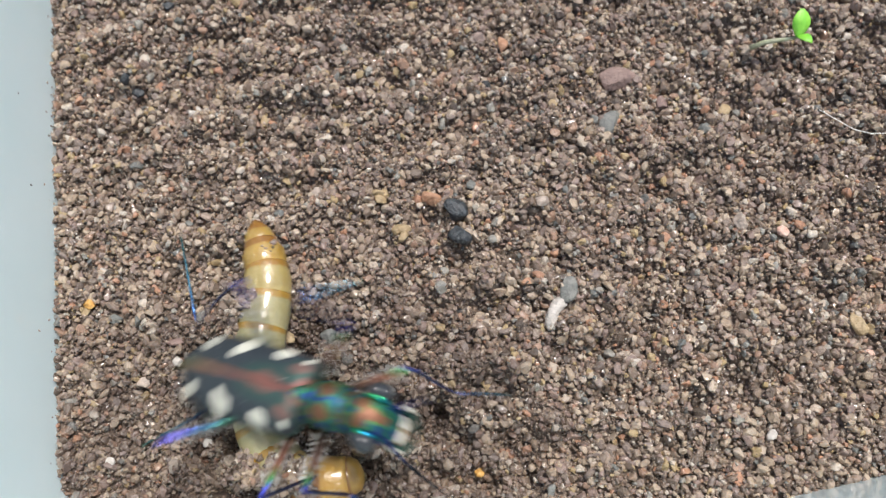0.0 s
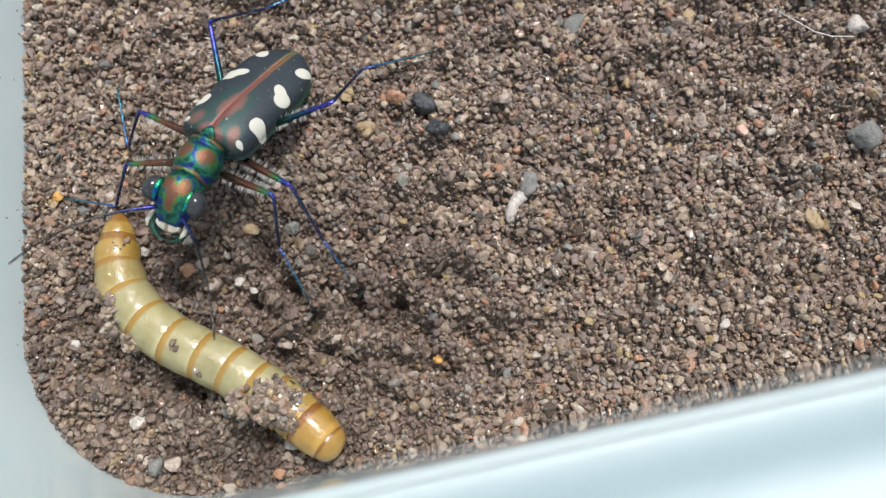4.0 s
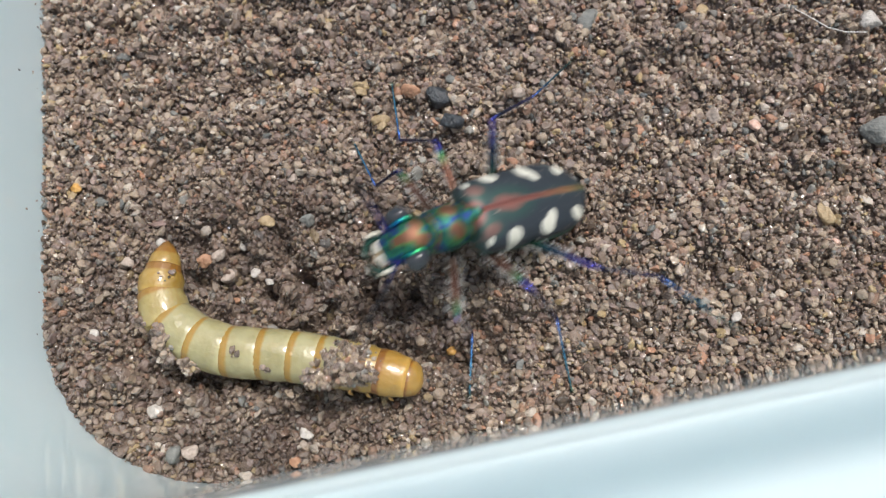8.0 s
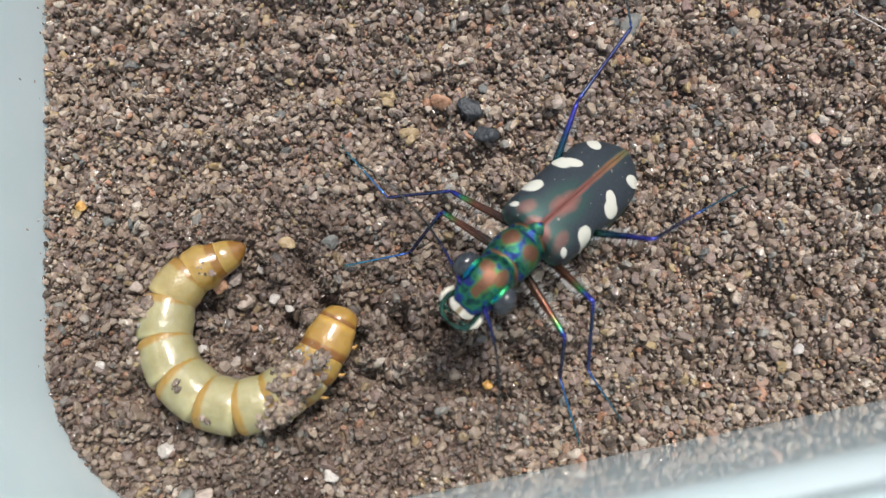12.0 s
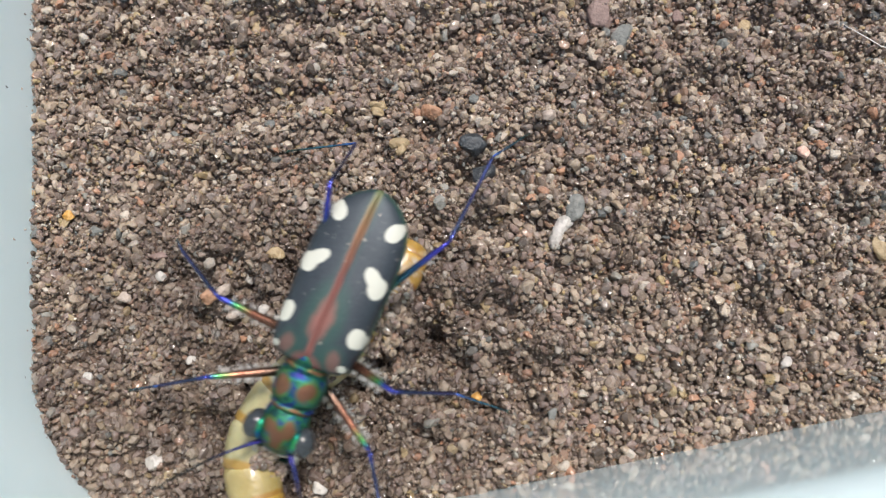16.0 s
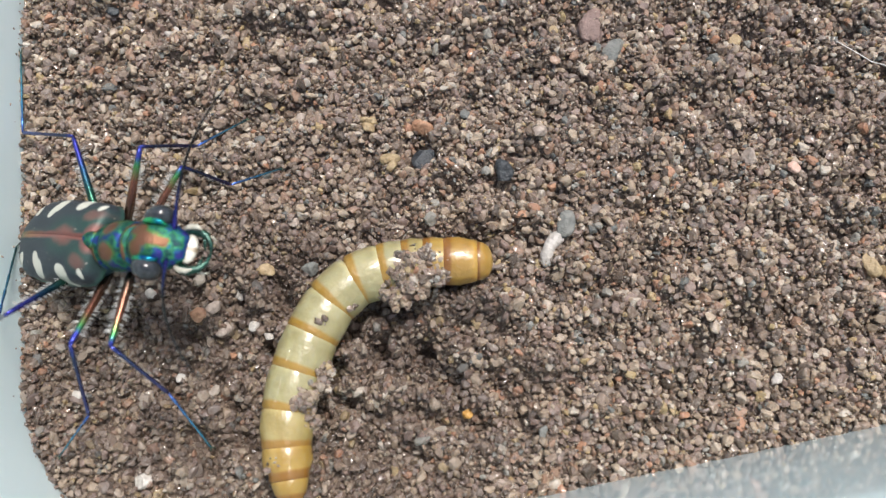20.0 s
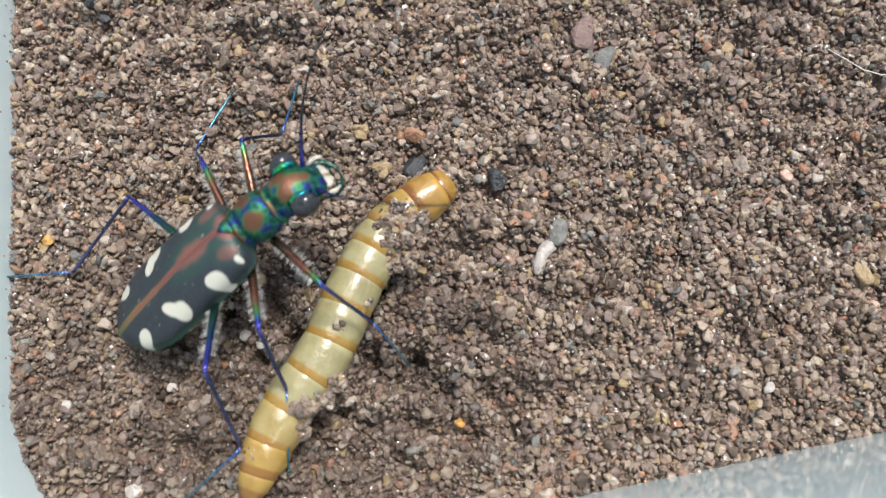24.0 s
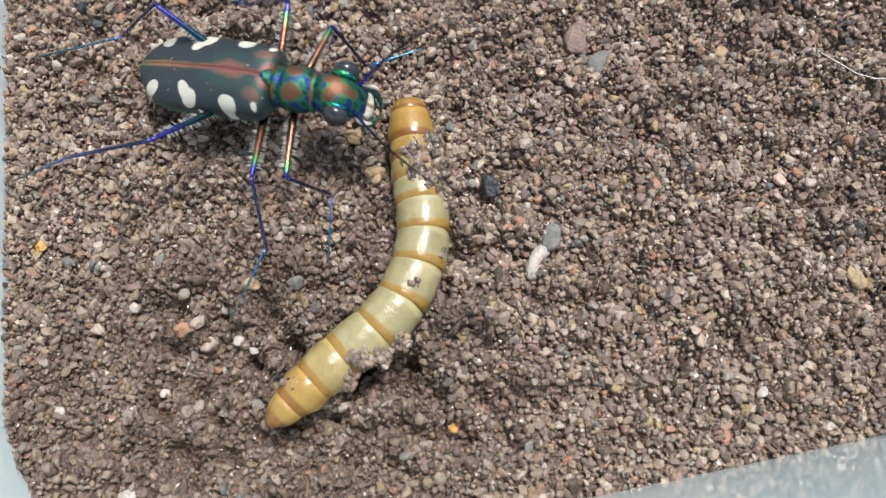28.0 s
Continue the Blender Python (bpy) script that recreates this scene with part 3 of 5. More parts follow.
    x, y = CORNER.x + UPWARD.x * v - UPWARD.y * out, CORNER.y + UPWARD.y * v + UPWARD.x * out
    tagged(scatter("clinging_sand", x, y, h, rng.uniform(0.06, 0.17, n), small, small_faces, rng, SAND, False), "single sand grains clinging to the plastic wall", "sand", kind="stuff")


build_sand()


# ---- pebbles, each lying in the sand ----
def pebble(kind, label, x, y, sx, sy, sz, turn=0, seed=0, lift=0.25):
    rng = random.Random(seed * 7 + int(x * 10))
    z = float(height(np.array(x), np.array(y)))
    ob = part("pebble", lump(rng, sx * 1.14, sy * 1.14, sz * 1.14, 3, 0.3), STONES[kind])
    ob.matrix_world = pose(x * MM, y * MM, (z + sz * lift) * MM, 0, 0, turn)
    return tagged(ob, label, "pebble", "pebbles on the sand")


black_round = pebble("black", "smooth round black pebble on the brown sand", -0.2, 14.8, 0.88, 0.8, 0.7, 40, 1, 0.5)
black_angular = pebble("black", "angular black pebble beside the round one", 0.7, 12.9, 0.8, 0.62, 0.6, -30, 2, 0.5)
brown_flat = pebble("brown", "flat oval reddish brown pebble on the sand", 11.3, 24.3, 1.25, 0.85, 0.45, 80, 3, 0.5)
pebble("slate", "rough grey oval pebble half sunk in sand", 10.65, 21.0, 0.95, 0.7, 0.5, 60, 4)
bent = part("pebble", tube([(-1.22, -0.36, 0), (-1.02, -0.26, 0.02), (-0.54, -0.02, 0.06), (0.0, 0.12, 0.08), (0.54, 0.1, 0.06), (0.96, -0.07, 0.02), (1.14, -0.19, 0)],
                            [0.12, 0.34, 0.42, 0.38, 0.46, 0.42, 0.16], 14), STONES["white"])
bent.matrix_world = pose(6.15 * MM, 7.3 * MM, (0.3 + float(height(np.array(6.15), np.array(7.3)))) * MM, 0, 0, 58)
tagged(bent, "long curved white quartz pebble on the sand", "pebble", "pebbles on the sand")
pebble("slate", "flat slate grey pebble beside the white quartz", 7.0, 8.75, 0.55, 0.8, 0.32, -10, 6, 0.35)
pebble("tan", "oblong tan pebble on the brown sand", 25.56, 6.61, 0.5, 0.8, 0.4, 5, 7, 0.5)
pebble("pink", "small pale pink quartz pebble on the sand", 21.5, 12.75, 0.42, 0.36, 0.34, 0, 8, 0.5)
pebble("beige", "round beige pebble on the brown sand", 18.9, 13.55, 0.55, 0.52, 0.4, 0, 9)
pebble("rust", "rusty orange pebble beside the black ones", -1.85, 15.4, 0.72, 0.6, 0.5, 20, 10)
pebble("tan", "tan pebble with a broken edge", -5.47, 15.77, 0.5, 0.42, 0.4, 10, 11)
pebble("tan", "yellowish pebble near the black ones", -3.9, 13.2, 0.6, 0.5, 0.4, 10, 12)
pebble("white", "greyish white angular pebble on the sand", 30.4, 20.7, 0.9, 0.75, 0.6, 30, 13)
pebble("slate", "large round grey pebble on the sand", 29.6, 12.4, 1.05, 0.95, 0.6, 0, 14)
pebble("orange", "tiny bright orange quartz pebble", 1.21, -2.57, 0.34, 0.3, 0.3, 0, 15, 0.5)
pebble("white", "white rounded pebble close to the box wall", -17.5, -6.6, 0.62, 0.48, 0.4, 30, 16, 0.5)
pebble("white", "clear white quartz chip on the sand", 19.2, -0.44, 0.4, 0.3, 0.3, 60, 17, 0.5)
pebble("rust", "pale orange pebble on churned sand", -15.0, 2.9, 0.55, 0.45, 0.4, 20, 18)
pebble("rust", "narrow rusty pebble on the brown sand", 3.3, 27.2, 0.42, 0.8, 0.35, 10, 19, 0.5)
pebble("black", "dark pebble near the box wall", -21.8, 31.0, 0.5, 0.42, 0.4, 0, 20)
pebble("black", "small dark grey pebble on the sand", -23.9, 24.5, 0.45, 0.42, 0.4, 0, 21)
pebble("black", "small dark teal pebble on the sand", 2.0, 24.2, 0.42, 0.36, 0.35, 0, 22)
for kind, label, spots_at in (
    ("slate", "small dull grey pebble in the brown sand", ((17.2, 20.6, 0.5, 0.42), (9.5, 21.2, 0.45, 0.4), (7.3, 15.9, 0.4, 0.36), (-8.7, 6, 0.75, 0.62), (17.2, 20.4, 0.5, 0.4), (-22.7, 7.2, 0.5, 0.35), (-3.3, 22.1, 0.3, 0.3), (-15.8, -9.4, 0.7, 0.6), (-18.6, 13.8, 0.36, 0.34), (5.4, -3.7, 0.32, 0.5), (17.3, 20.5, 0.5, 0.42), (0.9, 16.5, 0.45, 0.4),)),
    ("beige", "small beige pebble in the brown sand", ((5.6, 14.7, 0.55, 0.45), (-3.5, 21.8, 0.5, 0.45), (-9.7, 8.8, 0.45, 0.3), (-20.5, 3, 0.5, 0.45), (16.8, 17.6, 0.4, 0.35), (-9.8, 15.8, 0.5, 0.45), (-14.3, 3.3, 0.7, 0.42), (-8.7, -1.6, 0.6, 0.55), (-14.9, -9.1, 0.6, 0.55), (-13.7, 2.2, 0.6, 0.55),)),
    ("tan", "small yellowish tan pebble in the sand", ((-3.7, 12.6, 0.55, 0.5), (18.8, 22.1, 0.6, 0.45), (6.7, 22.6, 0.45, 0.35), (-13.8, 21.4, 0.6, 0.4), (-5.4, 15.4, 0.5, 0.45), (-11.4, 5.8, 0.62, 0.5), (-24.7, 7.8, 0.5, 0.32),)),
    ("brown", "narrow reddish brown pebble in the sand", ((14.5, 22.7, 0.42, 0.65), (-18.6, 5.6, 0.75, 0.3),)),
    ("black", "small blackish pebble in the sand", ((2, 24.2, 0.45, 0.4), (-23.2, 23.8, 0.5, 0.45),)),
    ("white", "small white quartz pebble in the sand", ((-11, 1.9, 0.42, 0.34), (-15.8, -0.8, 0.4, 0.36), (-18.4, 21.9, 0.25, 0.55), (-12.8, 0.7, 0.14, 0.32), (-18.4, 4.4, 0.5, 0.35), (-24.1, 10.5, 0.3, 0.3), (-13.2, 4.6, 0.34, 0.4), (-19, 22.3, 0.32, 0.7), (-21.6, -2, 0.42, 0.3), (-7.8, -7.9, 0.55, 0.4), (-12, 2.5, 0.4, 0.36),)),
    ("orange", "small orange pebble near the box wall", ((-24.6, 8.1, 0.42, 0.4),)),
    ("rust", "small rusty orange pebble in the sand", ((4.3, 9.2, 0.42, 0.4), (-8.3, -9.6, 0.36, 0.4), (-13.3, 0.8, 0.3, 0.28), (6.4, 11.4, 0.4, 0.36),)),
    ("pink", "small pale pink quartz chip", ((26, 4.7, 0.4, 0.3),)),
):
    for n, (px, py, a, b) in enumerate(spots_at):
        pebble(kind, label, px, py, a * 0.88, b * 0.88, min(a, b) * 0.7, n * 37 % 180 if min(a, b) > 0.3 else n * 11, n + 40, 0.35)


# ---- hair fibre and seedling ----
fibre = part("fibre", tube([(25.0, 21.5, 0.6), (25.9, 20.6, 0.9), (27.0, 19.9, 0.8), (28.2, 19.6, 0.7), (29.8, 19.7, 0.5)], [0.03] * 5, 6), FIBRE)
tagged(fibre, "thin curved white hair lying on the sand", "hair")


def leaf_mesh(length, width):
    loops = []
    for k in range(9):
        u = k / 8
        w = width * math.sin(math.pi * min(max(u, 0.03), 0.97)) ** 0.7
        z = 0.35 * math.sin(u * 2.4)
        loops.append([(u * length, -w, z + 0.15), (u * length, 0, z), (u * length, w, z + 0.15), (u * length, w, z + 0.22), (u * length, 0, z + 0.08), (u * length, -w, z + 0.22)])
    return rings(bmesh.new(), loops)


seedling = tagged(group_root("seedling", (23.3, 26.2, 0.2)), "tiny sprouting seedling with bright green leaves", "seedling")
part("stem", tube([(-2.4, 0.35, 0.2), (-1.5, 0.45, 0.8), (-0.6, 0.35, 1.2), (0.3, 0.2, 1.7)], [0.2, 0.18, 0.16, 0.12], 8), STEM, seedling, "pale curved stem")
for turn, tilt, long, wide in ((84, -22, 1.9, 0.6), (-48, -10, 1.1, 0.34)):
    lf = part("leaf", leaf_mesh(long, wide), LEAF, seedling)
    lf.matrix_local = pose(0.3 * MM, 0.2 * MM, 1.7 * MM, 0, tilt, turn)


# ---- the tiger beetle: x ahead, origin in the middle of the body ----
beetle = tagged(group_root("tiger_beetle"), "tiger beetle with white-spotted blue-black wing cases and long legs", "beetle")


def wing_case(side):
    plan = [(1.78, 1.25, 0.95), (1.72, 1.75, 1.15), (1.45, 2.12, 1.35), (0.9, 2.28, 1.46), (0.0, 2.34, 1.5), (-1.0, 2.38, 1.45), (-2.2, 2.42, 1.32), (-3.4, 2.45, 1.12), (-4.6, 2.44, 0.94),
            (-5.6, 2.32, 0.78), (-6.4, 2.06, 0.6), (-7.0, 1.68, 0.44), (-7.45, 1.22, 0.3), (-7.75, 0.78, 0.18), (-7.93, 0.36, 0.06), (-7.98, 0.08, 0.0)]
    loops = []
    for x, w, h in plan:
        low = -0.05 + 0.05 * (x - 1.8)
        loop = []
        for k in range(17):
            a = math.pi / 2 * k / 16
            dip = 0.012 * math.exp(-((k / 1.2) ** 2))
            loop.append((x, side * (0.004 + (w - 0.004) * math.sin(a) ** 0.92), low + (h - low) * math.cos(a) ** 0.62 - dip))
        loop += [(x, side * (w + 0.05), low - 0.05), (x, side * w * 0.97, low - 0.14), (x, side * w * 0.6, low - 0.12), (x, side * 0.012, low - 0.12)]
        loops.append(loop)
    return part("wing_case", rings(bmesh.new(), loops), ELYTRA, beetle)


wing_case(1)
wing_case(-1)
part("abdomen", loft([(1.9, 1.2, 0.3, 0.9, -0.1), (0.8, 1.8, 0.3, 1.4, -0.2), (-1.5, 2.0, 0.3, 1.5, -0.3), (-4.0, 1.95, 0.25, 1.2, -0.4), (-6.2, 1.4, 0.15, 0.7, -0.5), (-7.5, 0.5, 0.05, 0.25, -0.55)]), BELLY, beetle)
part("scutellum", loft([(1.25, 0.08, 0.05, 0.1, 1.42), (1.5, 0.34, 0.12, 0.2, 1.35), (1.78, 0.52, 0.2, 0.3, 1.12), (2.0, 0.5, 0.2, 0.3, 0.9)], 12), NECK_SHEEN, beetle)
pronotum = part("pronotum", loft([(1.6, 1.0, 1.0, 0.8, 0.0), (1.75, 1.2, 1.2, 1.0, 0.0), (2.0, 1.24, 1.24, 1.0, 0.0), (2.1, 1.08, 1.06, 0.95, 0.0), (2.2, 1.2, 1.2, 1.0, 0.0), (2.55, 1.34, 1.36, 1.1, 0.0), (3.1, 1.38, 1.42, 1.1, 0.0),
                       (3.6, 1.33, 1.36, 1.0, 0.0), (3.85, 1.26, 1.26, 0.95, 0.0), (3.94, 1.12, 1.12, 0.9, 0.0), (4.02, 1.22, 1.24, 0.95, 0.0), (4.15, 1.24, 1.26, 0.95, 0.0), (4.28, 1.16, 1.16, 0.9, 0.0), (4.4, 0.9, 0.9, 0.7, 0.0)], 32), NECK_SHEEN, beetle)
head = part("head", loft([(4.15, 0.95, 0.95, 0.7, 0.0), (4.45, 1.15, 1.12, 0.85, 0.05), (4.9, 1.24, 1.22, 0.9, 0.08), (5.4, 1.34, 1.2, 0.95, 0.08), (5.9, 1.36, 1.08, 0.95, 0.04), (6.3, 1.2, 0.88, 0.9, -0.06), (6.6, 0.98, 0.62, 0.8, -0.2), (6.9, 0.8, 0.38, 0.6, -0.36), (7.1, 0.6, 0.2, 0.4, -0.45)], 32), HEAD_SHEEN, beetle)
for s in (1, -1):
    bm = bmesh.new()
    bmesh.ops.create_uvsphere(bm, u_segments=24, v_segments=16, radius=MM)
    for v in bm.verts:
        v.co = Matrix.Rotation(radians(s * 14), 3, "Z") @ Vector((v.co.x * 0.82, v.co.y * 0.62, v.co.z * 0.78)) + Vector((5.66 * MM, s * 1.36 * MM, 0.48 * MM))
    part("eye", bm, EYE, head, "bulging glossy grey eye")
    part("brow", tube([(5.05, s * 0.98, 0.9), (5.35, s * 1.0, 1.06), (5.8, s * 1.02, 1.02), (6.2, s * 0.98, 0.8), (6.4, s * 0.9, 0.55)], [0.1, 0.17, 0.19, 0.16, 0.07], 10), BROW, head, "shining blue-green ridge over the eye")
part("lip", loft([(6.92, 0.55, 0.1, 0.1, -0.4), (7.04, 0.76, 0.12, 0.13, -0.48), (7.2, 0.76, 0.1, 0.13, -0.6), (7.34, 0.56, 0.07, 0.1, -0.72), (7.42, 0.28, 0.04, 0.06, -0.78)], 20), LIP, head, "ivory upper lip with a dark middle")
for s in (1, -1):
    part("jaw", tube([(6.6, s * 1.0, -0.6), (7.1, s * 1.06, -0.85), (7.5, s * 0.9, -1.1), (7.75, s * 0.5, -1.3), (7.82, -s * 0.1, -1.4)], [0.27, 0.25, 0.19, 0.12, 0.04], 10), JAW, head, "curved dark jaw")
    part("tooth", tube([(7.35, s * 0.9, -1.1), (7.4, s * 0.5, -1.2), (7.42, s * 0.15, -1.3)], [0.14, 0.1, 0.03], 8), JAW, head, "pointed dark tooth of the jaw")
    part("cheek_patch", tube([(6.62, s * 1.02, -0.36), (6.95, s * 1.16, -0.42), (7.3, s * 1.18, -0.5), (7.62, s * 1.06, -0.6)], [0.1, 0.15, 0.14, 0.05], 10), IVORY, head, "ivory base of the jaw")
    part("palp", tube([(6.6, s * 0.7, -0.9), (7.1, s * 0.95, -1.3), (7.4, s * 1.0, -1.6), (7.5, s * 0.85, -1.85)], [0.08, 0.07, 0.06, 0.04], 6), IVORY, head, "pale jointed palp")


def femur_mesh(length, thick):
    bm = tube([(0, 0, 0), (0.15 * length, 0, 0), (0.4 * length, 0, 0), (0.7 * length, 0, 0), (0.93 * length, 0, 0), (length, 0, 0)],
              [thick * 0.6, thick, thick * 0.92, thick * 0.7, thick * 0.55, thick * 0.4], 10)
    return bm


def shin_mesh(length, thick):
    return tube([(0, 0, 0), (0.06 * length, 0, 0), (0.5 * length, 0, 0.02), (0.94 * length, 0, 0), (length, 0, 0)], [thick * 0.7, thick, thick * 0.85, thick, thick * 0.6], 8)


def foot_mesh(length, thick):
    pts, rad = [], []
    for k in range(5):
        pts += [(length * k / 5, 0, 0), (length * (k + 0.82) / 5, 0, 0)]
        rad += [thick * 0.55, thick * (1.0 - 0.08 * k)]
    pts.append((length * 1.0, 0, -0.03))
    rad.append(thick * 0.3)
    return tube(pts, rad, 6)


def bristles(length, thick, rng, count, fine=1.0):
    bm = bmesh.new()
    for _ in range(count):
        x = rng.uniform(0.1, 0.85) * length
        a = rng.choice((-1, 1)) * rng.uniform(1.2, 1.75)
        d = Vector((0.25, math.sin(a), math.cos(a) * 0.4))
        p = Vector((x, 0, 0)) + d * thick * 0.6
        tube([p, p + d * fine * rng.uniform(0.24, 0.42)], [0.024 * fine, 0.01 * fine], 3, bm)
    return bm


# side, pair, hip (x, y, z), lengths of thigh, shin and foot
LEGS = [(side, pair, (hx, s * hy, hz), *long) for side, s in (("left", 1), ("right", -1)) for pair, hx, hy, hz, long in
        (("front", 2.8, 0.95, -0.9, (4.3, 4.0, 4.0)), ("middle", 0.9, 1.15, -1.0, (4.8, 4.5, 4.6)), ("hind", -1.6, 1.2, -1.0, (6.1, 6.2, 6.0)))]
LEG_SETS = []
for side, pair, hip, a, b, c in LEGS:
    rng = random.Random(a + b + hip[1])
    thigh = part("thigh", femur_mesh(a, 0.27 if pair != "hind" else 0.25), FEMUR if pair != "hind" else FEMUR_HIND, beetle)
    part("bristles", bristles(a, 0.27, rng, 84), HAIR, thigh)
    shin = part("shin", shin_mesh(b, 0.12), TIBIA, beetle)
    part("bristles", bristles(b, 0.1, rng, 40, 0.5), HAIR, shin)
    foot = part("foot", foot_mesh(c, 0.1), TARSUS, beetle)
    part("claw", tube([(c * 0.97, 0.0, 0.0), (c * 1.03, 0.1, 0.0), (c * 1.06, 0.16, -0.12)], [0.04, 0.03, 0.01], 5, tube([(c * 0.97, 0.0, 0.0), (c * 1.03, -0.1, 0.0), (c * 1.06, -0.16, -0.12)], [0.04, 0.03, 0.01], 5)), JAW, foot, "pair of tiny dark claws")
    LEG_SETS.append((Vector(hip), a, b, c, thigh, shin, foot))


def feeler(bend):
    pts, rad = [], []
    for k in range(23):
        u = k / 22
        pts.append((8.2 * u, bend * (0.9 * u - 2.0 * u * u), 0.9 * math.sin(u * 2.4)))
        rad.append((0.13 if k < 3 else 0.095 - 0.05 * u) * (1.12 if k % 2 else 0.88))
    return tube(pts, rad, 6)


FEELERS = []
for s in (1, -1):
    f = part("antenna", feeler(s), ANTENNA, beetle)
    FEELERS.append((s, f))


# ---- the mealworm: rings that follow a wriggling line, each with x towards its head ----
worm = tagged(group_root("mealworm"), "cream and amber mealworm larva dusted with sand", "larva")
WORM_LONG = 22.4
RING_LONG = [1.15, 1.75, 1.2, 1.25, 1.4, 1.8, 2.0, 2.2, 2.3, 2.3, 2.05, 1.7, 1.3]


def ring_mesh(front, middle, rear, long):
    h = long / 2
    return loft([(-h - 0.15, rear * 0.9, rear * 0.9, rear * 0.83, 0), (-h, rear * 0.985, rear * 0.985, rear * 0.91, 0), (-h + 0.25, rear, rear, rear * 0.92, 0), (0, middle, middle, middle * 0.92, 0),
                 (h - 0.3, front, front, front * 0.92, 0), (h - 0.05, front * 0.975, front * 0.975, front * 0.9, 0), (h + 0.2, front * 0.92, front * 0.92, front * 0.85, 0)], 24)


RADII = [0.97, 1.32, 1.44, 1.5, 1.56, 1.59, 1.61, 1.61, 1.61, 1.58, 1.52, 1.4, 1.12, 0.45]
SEGMENTS = []
for k in range(13):
    f, r = RADII[k], RADII[k + 1]
    STEP = RING_LONG[k]
    tone = AMBER if k in (0, 1) else HONEY if k in (2, 11, 12) else YELLOW if k in (3, 10) else PALE
    mat = worm_material("larva_skin", *tone, STEP)
    if k == 0:
        h = STEP / 2
        bm = loft([(-h - 0.1, 1.12, 1.12, 1.05, 0), (-h + 0.3, 1.18, 1.16, 1.05, 0), (0, 1.12, 1.08, 1.0, 0), (h * 0.6, 0.92, 0.86, 0.85, -0.05), (h * 0.9, 0.6, 0.55, 0.6, -0.1), (h + 0.05, 0.25, 0.2, 0.3, -0.15)], 24)
    elif k == 12:
        h = STEP / 2
        bm = loft([(-h - 0.4, 0.12, 0.12, 0.1, 0.12), (-h - 0.22, 0.36, 0.34, 0.3, 0.07), (-h * 0.75, 0.66, 0.62, 0.55, 0.02), (-h * 0.2, 0.88, 0.86, 0.78, 0), (h * 0.4, 1.0, 1.0, 0.92, 0), (h, 1.06, 1.06, 0.97, 0), (h + 0.15, 0.96, 0.96, 0.86, 0)], 24)
    else:
        bm = ring_mesh(f, max(f, r) * 1.015, r, STEP)
    seg = part("head" if k == 0 else "tail" if k == 12 else "ring", bm, mat, worm)
    SEGMENTS.append(seg)
    if 1 <= k <= 3:
        for s in (1, -1):
            part("stub_leg", tube([(0.1, s * f * 0.55, -f * 0.72), (0.25, s * f * 0.68, -f * 0.9), (0.45, s * f * 0.66, -f * 1.02)], [0.15, 0.1, 0.04], 6), WORM_LEG, seg)


def crumbs(seed, count, reach, heaps):
    """Sand grains sticking to the back and the flank of a ring, as one crust. heaps: place along the ring, angle to the left, spread, height."""
    rng = random.Random(seed)
    bm = bmesh.new()
    for _ in range(count):
        hx, ha, wide, tall = rng.choice(heaps)
        off = abs(rng.gauss(0, wide))
        way = rng.uniform(0, 6.28)
        x, a = hx + off * math.cos(way), min(max(ha + off * math.sin(way) / reach, -1.75), 1.5)
        size = 0.09 + 0.24 * rng.random() ** 1.8
        r = reach - 0.02 + max(0, 1 - off / (1.6 * wide)) * rng.uniform(0, tall)
        g = lump(rng, *(size * rng.uniform(0.6, 1.3) for _ in range(3)), 1 if size < 0.17 else 2, 0.6)
        made = [bm.verts.new(v.co + Vector((x, r * math.sin(a), r * math.cos(a))) * MM) for v in g.verts]
        for fc in g.faces:
            bm.faces.new([made[v.index] for v in fc.verts])
        g.free()
    return bm


for k, count, heaps in (
        (2, 230, [(0.1, -0.9, 0.4, 0.8), (-0.4, 0.1, 0.3, 0.3)]), (3, 480, [(0.2, -1.0, 0.45, 1.5), (-0.4, -0.8, 0.45, 1.3), (-0.3, 0.0, 0.3, 0.5)]),
        (4, 420, [(0.4, -1.15, 0.45, 1.7), (-0.3, -1.25, 0.4, 1.5), (0.4, -0.5, 0.25, 0.4)]), (5, 60, [(0.7, -1.3, 0.32, 0.9)]), (6, 8, [(-0.3, -1.0, 0.3, 0.1)]), (7, 3, [(-0.2, -0.35, 0.2, 0.05)]),
        (8, 70, [(-0.6, -1.3, 0.36, 0.6)]), (9, 230, [(0.5, -1.2, 0.42, 0.9), (-0.2, -0.9, 0.4, 0.6), (-0.6, -0.5, 0.2, 0.1)]), (10, 60, [(0.4, -1.3, 0.36, 0.5)]), (11, 8, [(0.0, 0.6, 0.3, 0.1)])):
    part("sand_crust", crumbs(k, count, RADII[k], heaps), CRUST, SEGMENTS[k], "brown sand grains stuck to the skin", True)
part("wound", loft([(-0.7, 0.3, 0.12, 0.2, 1.34), (-0.4, 0.62, 0.16, 0.4, 1.33), (-0.05, 0.45, 0.2, 0.4, 1.34), (0.2, 0.55, 0.14, 0.4, 1.3), (0.42, 0.2, 0.1, 0.2, 1.28)], 12), WOUND, SEGMENTS[2], "white torn flesh")


